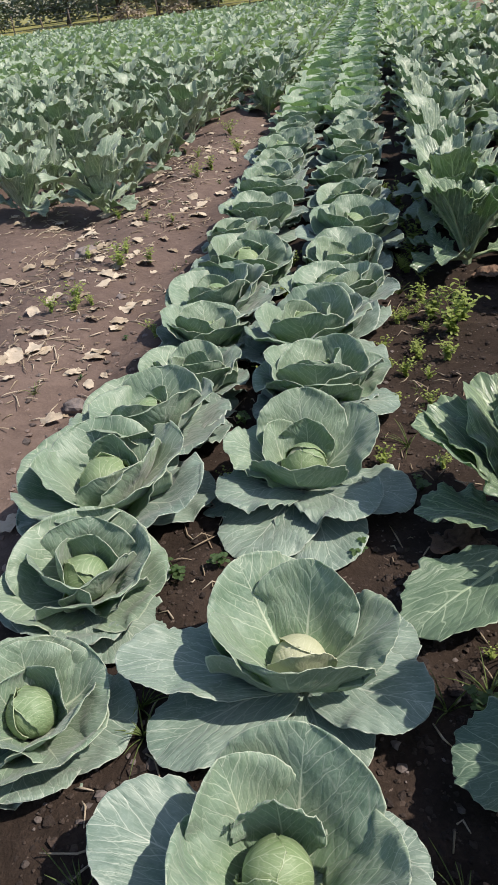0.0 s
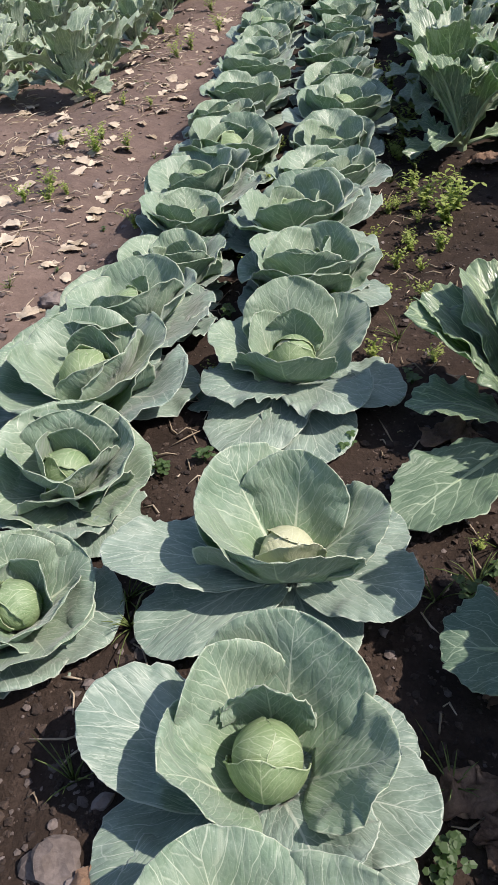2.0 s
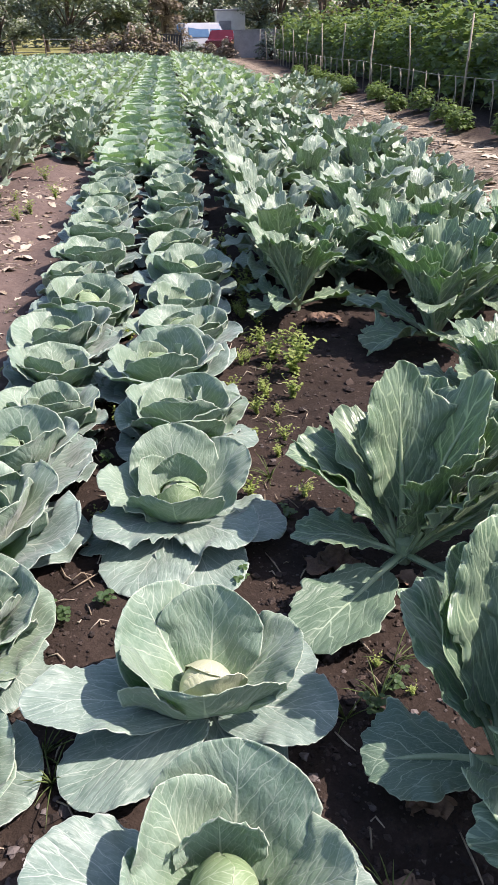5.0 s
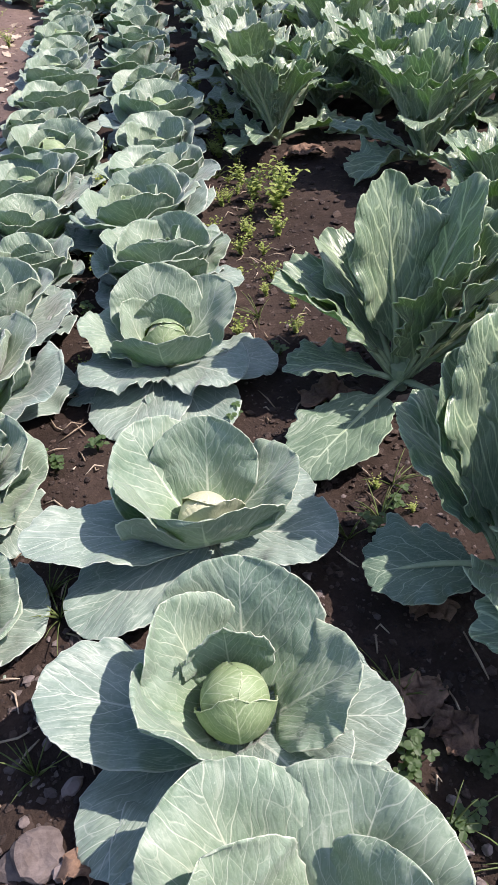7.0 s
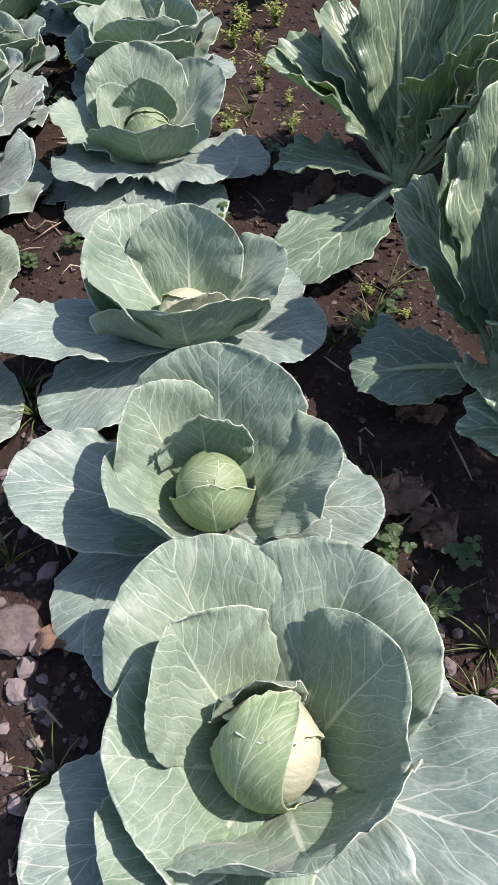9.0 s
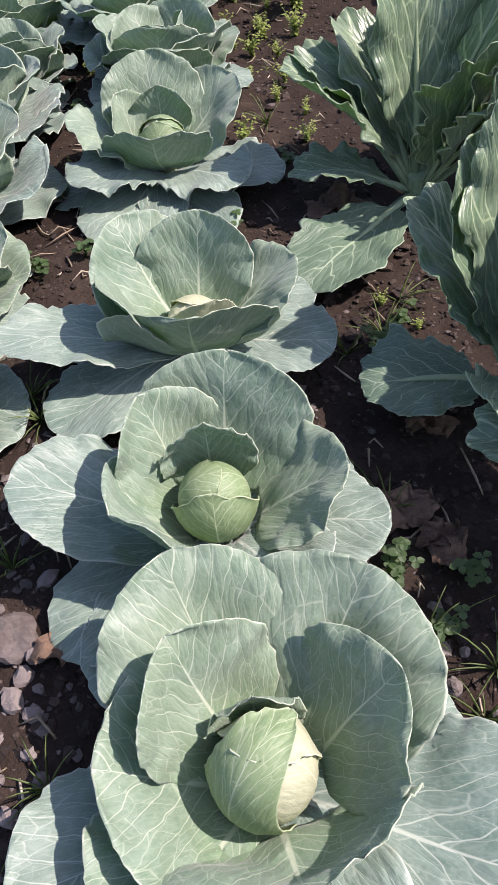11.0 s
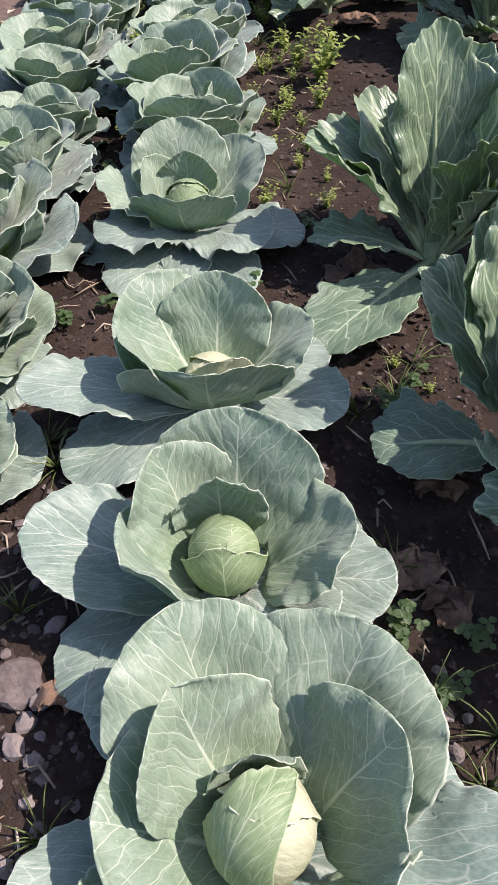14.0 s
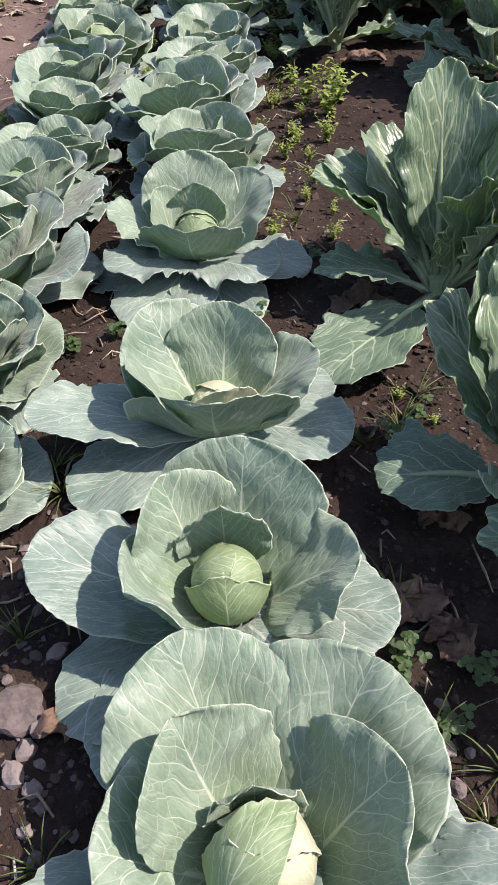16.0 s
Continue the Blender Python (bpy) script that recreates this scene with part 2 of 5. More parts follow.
OLDLEAF = leaf_material("old_leaf", (0.062, 0.125, 0.082), (0.125, 0.195, 0.130), (0.38, 0.47, 0.33), (0.25, 0.38, 0.08), veins=6.0, slope=0.4, rib=0.07, through_share=0.12, scorch=(0.26, 0.15, 0.05), bloom=0.2, bold=1.1, quilt=1.2)
RIB = plain("pale_midrib", (0.22, 0.32, 0.17), (0.40, 0.48, 0.30), 20.0, 0.45, relief=0.15, depth=0.003)
DRYLEAF = plain("withered_leaf", (0.075, 0.042, 0.028), (0.27, 0.175, 0.115), 25.0, 0.9, relief=0.6, depth=0.006, own=0.25)
STRAW = plain("bleached_leaf", (0.27, 0.21, 0.14), (0.55, 0.47, 0.36), 25.0, 0.9, relief=0.5, depth=0.005, own=0.5)
STONE = plain("stone", (0.085, 0.068, 0.060), (0.225, 0.190, 0.175), 12.0, 0.9, relief=0.5, depth=0.006, own=0.35)
CLOD = plain("clod", (0.026, 0.017, 0.013), (0.09, 0.063, 0.048), 18.0, 0.95, relief=0.7, depth=0.008, own=0.4)
DRYCLOD = plain("dry_clod", (0.09, 0.062, 0.052), (0.235, 0.175, 0.145), 18.0, 0.95, relief=0.7, depth=0.008, own=0.4)
WEED = small_leaf_material("weed_leaf", (0.15, 0.21, 0.04), (0.37, 0.42, 0.12), (0.35, 0.55, 0.08))
CLOVER = small_leaf_material("clover_leaf", (0.035, 0.07, 0.025), (0.085, 0.14, 0.055), (0.25, 0.5, 0.08))
GRASSB = small_leaf_material("grass_blade", (0.07, 0.12, 0.03), (0.20, 0.25, 0.09), (0.3, 0.45, 0.08))
BEAN = small_leaf_material("bean_leaf", (0.032, 0.070, 0.026), (0.175, 0.250, 0.090), (0.40, 0.56, 0.12), 0.26)
TOMATO = small_leaf_material("tomato_leaf", (0.07, 0.12, 0.03), (0.20, 0.27, 0.09), (0.3, 0.45, 0.08))
# tree foliage: distance haze is painted in by paler, greyer colours
TREEA = small_leaf_material("hazed_grey_green_foliage", (0.17, 0.205, 0.165), (0.38, 0.42, 0.33), (0.2, 0.3, 0.08), 0.25)
TREEB = small_leaf_material("hazed_dark_foliage", (0.085, 0.112, 0.092), (0.215, 0.255, 0.200), (0.12, 0.2, 0.05), 0.2)
TREEC = small_leaf_material("hazed_rusty_foliage", (0.15, 0.12, 0.085), (0.38, 0.30, 0.21), (0.3, 0.25, 0.08), 0.2)
BRUSH = small_leaf_material("dry_brush", (0.19, 0.155, 0.115), (0.42, 0.35, 0.26), (0.3, 0.25, 0.1), 0.15)
BARK = plain("bark", (0.06, 0.045, 0.035), (0.17, 0.13, 0.10), 5.0, 0.95, relief=0.8, depth=0.03, grain=(1, 1, 0.2))
CANE = plain("weathered_cane", (0.26, 0.21, 0.15), (0.48, 0.42, 0.32), 6.0, 0.7, relief=0.3, depth=0.004, own=0.2, grain=(1, 1, 0.2))
TWINE = plain("twine", (0.35, 0.33, 0.28), (0.55, 0.52, 0.45), 40.0, 0.9)
PLASTER = plain("plaster", (0.42, 0.41, 0.39), (0.62, 0.61, 0.58), 2.0, 0.9, relief=0.2)
GREYWALL = plain("grey_render", (0.16, 0.155, 0.16), (0.30, 0.29, 0.29), 2.0, 0.9, relief=0.3)
BLOCK = brick_material()
DARKMETAL = plain("dark_paint", (0.012, 0.012, 0.016), (0.045, 0.045, 0.05), 8.0, 0.6)
ROOF = plain("roof_sheet", (0.20, 0.20, 0.21), (0.36, 0.36, 0.37), 2.0, 0.5, 0.4)
WHITECAR = plain("pale_car_paint", (0.58, 0.60, 0.64), (0.70, 0.72, 0.76), 3.0, 0.25, relief=0.02)
REDCAR = plain("maroon_car_paint", (0.070, 0.008, 0.014), (0.11, 0.014, 0.022), 3.0, 0.25, relief=0.02)
RUBBER = plain("rubber", (0.012, 0.012, 0.012), (0.03, 0.03, 0.03), 20.0, 0.85)
GLASS = plain("tinted_glass", (0.10, 0.20, 0.34), (0.16, 0.28, 0.44), 2.0, 0.08, relief=0.0)
SOIL = ground_material()


# ---- building helpers ----
rng = np.random.default_rng(7)


def mesh_of(name, verts, faces, material, uv=None, smooth=True):
    me = bpy.data.meshes.new(name)
    verts = np.asarray(verts, dtype=np.float32).reshape(-1, 3)
    try:
        arr = np.asarray(faces, dtype=np.int32)
    except ValueError:
        arr = None
    if arr is not None and arr.ndim == 2:
        n, k = arr.shape
        me.vertices.add(len(verts))
        me.vertices.foreach_set("co", verts.ravel())
        me.loops.add(n * k)
        me.loops.foreach_set("vertex_index", arr.ravel())
        me.polygons.add(n)
        me.polygons.foreach_set("loop_start", np.arange(0, n * k, k, dtype=np.int32))
        me.update(calc_edges=True)
    else:
        me.from_pydata(verts.tolist(), [], [tuple(f) for f in faces])
    if uv is not None:
        layer = me.uv_layers.new(name="UVMap")
        loops = np.empty(len(me.loops), dtype=np.int32)
        me.loops.foreach_get("vertex_index", loops)
        uv = np.asarray(uv, dtype=np.float32)
        layer.data.foreach_set("uv", np.ascontiguousarray(uv[loops, :2]).ravel())
        if uv.shape[1] > 2:
            rim = np.zeros((len(loops), 2), dtype=np.float32)
            rim[:, 0] = uv[loops, 2]
            me.uv_layers.new(name="margin").data.foreach_set("uv", rim.ravel())
    me.materials.append(material)
    me.polygons.foreach_set("use_smooth", np.full(len(me.polygons), smooth, dtype=bool))
    me.update()
    return me


def part(name, bm, material, parent, label=""):
    """Links a bmesh or a mesh as one part under a thing or a part."""
    if isinstance(bm, bpy.types.Mesh):
        me = bm
    else:
        me = bpy.data.meshes.new(name)
        bm.to_mesh(me)
        bm.free()
        me.materials.append(material)
    ob = new(name, me)
    ob.parent = parent
    if label:
        tagged(ob, label)
    return ob


def thing(name, label, category, group="", at=(0, 0, 0), turn=0.0, kind=""):
    e = new(name)
    e.empty_display_size = 0.05
    e.matrix_basis = pose(*at, 0, 0, turn)
    return tagged(e, label, category, group, kind)


def single(name, bm, material, label, category, group="", m=None, kind="", smooth=False):
    if isinstance(bm, bpy.types.Mesh):
        me = bm
    else:
        me = bpy.data.meshes.new(name)
        if smooth:
            for f in bm.faces:
                f.smooth = True
        bm.to_mesh(me)
        bm.free()
        me.materials.append(material)
    ob = new(name, me)
    if m is not None:
        ob.matrix_basis = m
    return tagged(ob, label, category, group, kind)


def add_box(bm, size, at, rot=(0, 0, 0), bevel=0.0):
    r = bmesh.ops.create_cube(bm, size=1.0, matrix=pose(*at, *rot) @ Matrix.Diagonal((*size, 1)))
    if bevel:
        edges = list({e for v in r["verts"] for e in v.link_edges})
        bmesh.ops.bevel(bm, geom=edges, offset=bevel, segments=2, affect="EDGES")
    return bm


def box(size, at, rot=(0, 0, 0), bevel=0.0):
    return add_box(bmesh.new(), size, at, rot, bevel)


def tube(points, radii, sides=6):
    """Vertices and faces of a tapered tube along points."""
    pts = [Vector(p) for p in points]
    verts, faces = [], []
    for i, p in enumerate(pts):
        d = (pts[min(i + 1, len(pts) - 1)] - pts[max(i - 1, 0)]).normalized()
        a = d.cross(Vector((0, 1, 0.1)) if abs(d.y) < 0.9 else Vector((1, 0, 0.1))).normalized()
        b = d.cross(a)
        for k in range(sides):
            t = 2 * math.pi * k / sides
            verts.append(p + (a * math.cos(t) + b * math.sin(t)) * radii[i])
    for i in range(len(pts) - 1):
        for k in range(sides):
            n = (k + 1) % sides
            faces.append((i * sides + k, i * sides + n, (i + 1) * sides + n, (i + 1) * sides + k))
    faces.append(tuple(range(sides))[::-1])
    faces.append(tuple(range((len(pts) - 1) * sides, len(pts) * sides)))
    return [tuple(v) for v in verts], faces


class Heap:
    """Collects pieces into one mesh."""

    def __init__(self):
        self.v, self.f, self.uv, self.n = [], [], [], 0

    def add(self, verts, faces, uv=None):
        self.v.append(np.asarray(verts, dtype=np.float32).reshape(-1, 3))
        f = np.asarray(faces, dtype=np.int64)
        self.f.extend((f + self.n).tolist()) if f.ndim == 2 else self.f.extend([tuple(i + self.n for i in q) for q in faces])
        self.uv.append(np.zeros((len(self.v[-1]), 3)) if uv is None else np.asarray(uv))
        self.n += len(self.v[-1])

    def mesh(self, name, material, smooth=True):
        return mesh_of(name, np.concatenate(self.v), self.f, material, np.concatenate(self.uv), smooth)


def turned(verts, az, at=(0, 0, 0), scale=1.0):
    c, s = math.cos(az), math.sin(az)
    v = np.asarray(verts) * scale
    return np.stack([v[:, 0] * c - v[:, 1] * s, v[:, 0] * s + v[:, 1] * c, v[:, 2]], 1) + np.asarray(at)


# outlines: half width along the leaf, as shares of the greatest
def round_leaf(v):
    w = np.clip(1 - np.abs((v - 0.55) / np.where(v > 0.55, 0.45, 0.62)) ** 1.95, 0.0008, None) ** 0.5
    return np.maximum(w, np.where(v < 0.4, 0.24 + 0.5 * v, 0.0))


def long_leaf(v):
    blade = np.clip(1 - np.abs((v - 0.64) / np.where(v > 0.64, 0.36, 0.42)) ** 2.2, 0.0008, None) ** 0.5
    return np.maximum(blade * (0.93 + 0.07 * np.sin(11 * v)), np.where(v < 0.9, 0.13 - 0.05 * v, 0.0))


def leaf(L, W, a0, a1, cup=0.6, outline=round_leaf, ruffle=0.05, waves=3.0, bend=1.2, twist=0.0, nu=12, nv=14, r0=0.02, z0=0.03, fold=0.0, lobes=0.0, fine=0.02, pleat=0.0, swing=0.0):
    """A leaf along +x: length, half width, the angles of its stalk and tip above the level, how far it is cupped, its wavy, scalloped margin and the pleats along its veins."""
    v = 1 - (1 - np.linspace(0, 1, nv + 1)) ** 1.45
    u = np.sin(np.linspace(-1, 1, nu + 1) * 1.35) / math.sin(1.35)
    ang = np.radians(a0 + (a1 - a0) * v**bend)
    step = L * np.diff(v)
    r = r0 + np.concatenate([[0], np.cumsum(np.cos((ang[1:] + ang[:-1]) / 2) * step)])
    z = z0 + np.concatenate([[0], np.cumsum(np.sin((ang[1:] + ang[:-1]) / 2) * step)])
    half = W * outline(v)
    ph = rng.uniform(0, 6.28, 16)
    U, V = np.meshgrid(u, v)
    E = half[:, None] / W
    P = U * E
    rim = np.maximum(np.abs(U), np.clip((V - 0.7) / 0.3, 0, 1))
    free = np.clip((V - 0.06) / 0.25, 0, 1)
    # a running measure along the margin
    arc = np.arctan2(P * W / L, V - 0.52) + np.tanh(4 * U) * (1 - V) * (2.4 if outline is long_leaf else 0.6) * waves / 3.0
    slow = 0.6 * np.sin(3 * arc + ph[0]) + 0.5 * np.sin(5 * arc + ph[1]) + 0.45 * np.sin(8 * arc + ph[2])
    quick = 0.5 * np.sin(11 * arc + ph[3]) + 0.5 * np.sin(17 * arc + ph[4]) + 0.4 * np.sin(26 * arc + ph[5])
    H = half[:, None] * (1 + lobes * np.abs(U) * np.sin(2 * math.pi * waves * 1.7 * V + ph[6] + np.sign(U) * 1.3))
    c = cup * (0.5 + 0.5 * V)
    lat = H * U * (1 - 0.13 * c * c * U * U)
    off = 0.62 * c * H * U * U * (1 - 0.42 * U * U) + fold * H * np.abs(U)
    off = off + ruffle * W * free * E * (0.75 * rim**2.4 * slow + 0.34 * rim**4 * quick)
    off = off + 0.05 * W * E * np.sin(5.1 * U + ph[7]) * np.sin(7.3 * V + ph[8])
    vein = V - 0.72 * np.abs(P) - 0.25 * P * P
    off = off + pleat * W * np.clip(np.abs(P) / 0.45, 0, 1) * np.sin(2 * math.pi * 7.0 * vein + ph[9] + np.sign(U))
    # the margin rolls back a little
    off = off - 0.2 * W * E * np.clip(np.abs(U) - 0.7, 0, 1) ** 1.7 * (0.4 + V) - 0.45 * W * np.clip(V - 0.78, 0, 1) ** 1.6
    scallop = fine * free * rim**5 * (0.6 * slow + 0.7 * quick)
    lat = lat + twist * V * off + W * scallop * np.sign(U) * np.abs(P) + swing * L * V * V
    along = 0.5 * L * scallop * np.clip((V - 0.52) / 0.48, -1, 1)
    X = r[:, None] - np.sin(ang)[:, None] * off + np.cos(ang)[:, None] * along
    Z = z[:, None] + np.cos(ang)[:, None] * off + np.sin(ang)[:, None] * along
    verts = np.stack([X, lat, Z], -1).reshape(-1, 3)
    verts[:, 2] = np.maximum(verts[:, 2], 0.006)
    i = np.arange(nv)[:, None] * (nu + 1) + np.arange(nu)[None, :]
    faces = np.stack([i, i + 1, i + nu + 2, i + nu + 1], -1).reshape(-1, 4)
    return verts, faces, np.stack([P, V, rim], -1).reshape(-1, 3)


def thick(verts, faces, nu, nv, t=0.0016):
    """Gives a leaf its thickness: a second skin below, closed along the margin."""
    g = verts.reshape(nv + 1, nu + 1, 3)
    n = np.cross(np.gradient(g, axis=1), np.gradient(g, axis=0)).reshape(-1, 3)
    n /= np.maximum(np.linalg.norm(n, axis=1, keepdims=True), 1e-9)
    k = len(verts)
    idx = np.arange(k).reshape(nv + 1, nu + 1)
    rim = np.concatenate([idx[0, :], idx[1:, -1], idx[-1, -2::-1], idx[-2:0:-1, 0]])
    nxt = np.roll(rim, -1)
    side = np.stack([rim, nxt, nxt + k, rim + k], 1)[:, ::-1]
    return np.concatenate([verts, verts - n * t]), np.concatenate([faces, faces[:, ::-1] + k, side])


def leaf_mesh(name, material, az, nu=14, nv=16, tilt=None, **k):
    v, f, uv = leaf(nu=nu, nv=nv, **k)
    v, f = thick(v, f, nu, nv)
    return mesh_of(name, turned(v, radians(az)), f, material, np.concatenate([uv, uv]))


# ---- ground ----
def height(x, y):
    """Beds, furrows and clods."""
    h = 0.0
    near = max(0.0, 1 - max(0.0, y - 30) / 20)
    h -= 0.045 * math.exp(-((x + 1.02) / 0.16) ** 2) * near          # trodden furrow beside the bed
    h += 0.035 * math.exp(-((x + 1.42) / 0.2) ** 2) * near
    h -= 0.05 * math.exp(-((x + 2.0) / 0.22) ** 2) * near
    h += 0.03 * math.exp(-((x + 0.27) / 0.16) ** 2) * near - 0.02 * near * math.exp(-((x - 0.33) / 0.14) ** 2)
    for c, a in ((2.45, 0.03), (3.0, -0.06), (3.5, 0.05), (4.05, -0.07), (4.6, 0.04)):
        h += a * math.exp(-((x - c) / 0.2) ** 2) * near
    if y < 40 and abs(x) < 12:
        p = Vector((x, y, 0))
        h += 0.022 * noise.noise(p * 2.3) + 0.013 * noise.noise(p * 8.0)
        if y < 9:
            h += 0.010 * noise.noise(p * 21.0)
    return h


def spaced(stops):
    out = [stops[0][0]]
    for (a, _), (b, s) in zip(stops, stops[1:]):
        n = max(1, round((b - a) / s))
        out += [a + (b - a) * k / n for k in range(1, n + 1)]
    return out


def build_ground():
    xs = spaced([(-1500, 0), (-300, 300), (-60, 40), (-12, 6), (-4, 0.5), (-1.9, 0.07), (1.3, 0.028), (5, 0.09), (12, 0.5), (60, 6), (300, 40), (1500, 300)])
    ys = spaced([(-1500, 0), (-300, 300), (-20, 40), (-2, 2), (0, 0.1), (3.2, 0.028), (8, 0.07), (20, 0.25), (60, 1.5), (120, 10), (400, 60), (2000, 400)])
    verts = [(x, y, height(x, y)) for y in ys for x in xs]
    n = len(xs)
    i = np.arange(len(ys) - 1)[:, None] * n + np.arange(n - 1)[None, :]
    faces = np.stack([i, i + 1, i + n + 1, i + n], -1).reshape(-1, 4)
    me = mesh_of("ground", verts, faces.tolist(), SOIL)
    return tagged(new("ground", me), "dark ploughed garden soil with furrows and a meadow beyond", "ground", kind="structure")


build_ground()


# ---- cabbages ----
def cabbage_head(radius, squash, seed, centre):
    """The round core of a heart."""
    r = np.random.default_rng(seed)
    nu, nv = 20, 14
    U, V = np.meshgrid(np.linspace(-1, 1, nu + 1), np.linspace(0, 1, nv + 1))
    th, ph = U * math.pi, (V - 0.5) * math.pi * 0.99
    R = radius * (1 + 0.03 * np.sin(3 * th + 4 * V + r.uniform(0, 6)))
    P = np.stack([R * np.cos(ph) * np.cos(th), R * np.cos(ph) * np.sin(th), R * squash * np.sin(ph) + centre], -1).reshape(-1, 3)
    i = np.arange(nv)[:, None] * (nu + 1) + np.arange(nu)[None, :]
    f = np.stack([i, i + 1, i + nu + 2, i + nu + 1], -1).reshape(-1, 4)
    return mesh_of("head", P, f, CREAM, np.stack([np.sin(th * 0.5), V, 0 * V], -1).reshape(-1, 3))


def wrap_leaf(radius, tall, az, half, reach, lift, lip, centre, tip=0.45, seed=0, point=2.0, nu=18, nv=20):
    """A leaf pressed round the heart: half its width in degrees, how far it rises (90 is the crown), its gap to the core and its raised lip."""
    r = np.random.default_rng(seed)
    u = np.sin(np.linspace(-1, 1, nu + 1) * 1.3) / math.sin(1.3)
    v = 1 - (1 - np.linspace(0, 1, nv + 1)) ** 1.4
    U, V = np.meshgrid(u, v)
    wide = np.clip(1 - np.clip((V - tip) / (1 - tip), 0, 1) ** point, 0.0006, None) ** 0.5
    rim = np.maximum(np.abs(U), np.clip((V - 0.7) / 0.3, 0, 1))
    arc = 4 * U * wide + 2 * V
    wave = np.sin(2.3 * arc + r.uniform(0, 6)) + 0.6 * np.sin(5.1 * arc + r.uniform(0, 6)) + 0.4 * np.sin(11 * arc + r.uniform(0, 6))
    el = np.radians(-55 + (reach + 55 + 2.5 * wave * rim**4) * V)
    b = np.radians(half) * U * wide
    R = radius * (1 + lift + lip * rim**5 * V * (1 + 0.35 * wave) + 0.02 * np.sin(40 * (V - 0.4 * np.abs(U) * wide)) * np.abs(U))
    P = np.stack([R * np.cos(el) * np.cos(b), R * np.sin(b), R * np.sin(el) * np.cos(b) * tall], -1).reshape(-1, 3)
    i = np.arange(nv)[:, None] * (nu + 1) + np.arange(nu)[None, :]
    f = np.stack([i, i + 1, i + nu + 2, i + nu + 1], -1).reshape(-1, 4)
    P, f = thick(turned(P, radians(az), (0, 0, centre)), f, nu, nv)
    uv = np.stack([U * wide, V, rim], -1).reshape(-1, 3)
    return P, f, np.concatenate([uv, uv])


# leaf rings of a plant: count, length, half width, stalk and tip angle, cup, ruffle
RINGS = [
    (2, 0.165, 0.110, 70, 96, 1.0, 0.05, 0.056),
    (3, 0.220, 0.155, 54, 68, 0.70, 0.07, 0.048),
    (4, 0.255, 0.180, 38, 48, 0.55, 0.08, 0.038),
    (4, 0.26, 0.165, 20, 24, 0.45, 0.11, 0.030),
    (3, 0.25, 0.150, 8, -14, 0.25, 0.12, 0.030),
]
# wrappers of a heart: azimuth, half width, rise, gap, lip; the first lies outermost
WRAPS = [(265, 85, 62, 0.16, 0.16), (95, 80, 120, 0.13, 0.10), (20, 75, 105, 0.08, 0.05), (190, 75, 100, 0.03, 0.04)]


def build_cabbage(name, label, size=1.0, open_by=0.0, seed=1, spin=0.0, own=None, near=False, wraps=WRAPS, tall=1.08, core=CREAM, sunk=0.145, group="cabbages in two rows"):
    """own: leaves given one by one as (azimuth, length, half width, stalk angle, tip angle, cup, ruffle, start)."""
    global rng
    rng = np.random.default_rng(seed)
    e = thing(name, label, "cabbage", group)
    rad, centre = 0.062 * size, sunk * size
    for j, (az, half, reach, lift, lip, *mat) in enumerate(wraps):
        v, f, uv = wrap_leaf(rad, tall, az + spin, half, reach, lift, lip, centre, 0.12 if tall > 1.2 and j == 0 else 0.45, seed * 7 + j, 1.0 if tall > 1.2 and j == 0 else 2.0)
        m = mat[0] if mat else HEART
        part("wrapper_leaf", mesh_of("wrapper_leaf", v, f, m, uv), m, e)
    part("head", cabbage_head(rad, tall, seed, centre), core, e, "pale green tight cabbage heart")
    leaves = []
    if own:
        leaves = [(az, L * size, W * size, *rest) for az, L, W, *rest in own]
    else:
        az = spin
        for k, (n, L, W, a0, a1, cup, ruf, r0) in enumerate(RINGS):
            for j in range(n):
                az += 137.5 + rng.uniform(-14, 14) if k else 120 + rng.uniform(-10, 10)
                leaves.append((az, L * size * rng.uniform(0.9, 1.1), W * size * rng.uniform(0.9, 1.12), a0 - open_by + rng.uniform(-6, 6), a1 - open_by + rng.uniform(-9, 9), cup * rng.uniform(0.8, 1.2), ruf, r0))
    nu, nv = (28, 32) if near else (18, 20)
    for k, row in enumerate(leaves):
        az, L, W, a0, a1, cup, ruf, r0 = row[:8]
        mat = CREAM if len(row) > 8 else CABBAGE if a0 > 25 else SKIRT
        part("leaf", leaf_mesh("leaf", mat, az, nu, nv, L=L, W=W, a0=a0, a1=a1, cup=cup, ruffle=ruf * 1.25, waves=rng.uniform(2.2, 3.6), r0=r0, z0=0.095 - 0.05 * k / max(1, len(leaves)), fine=0.022, pleat=0.006 if a0 > 25 else 0.013), mat, e)
    bm = bmesh.new()
    bmesh.ops.create_cone(bm, segments=10, cap_ends=True, radius1=0.024, radius2=0.03, depth=0.1, matrix=pose(0, 0, 0.05))
    part("stalk", bm, RIB, e)
    return e


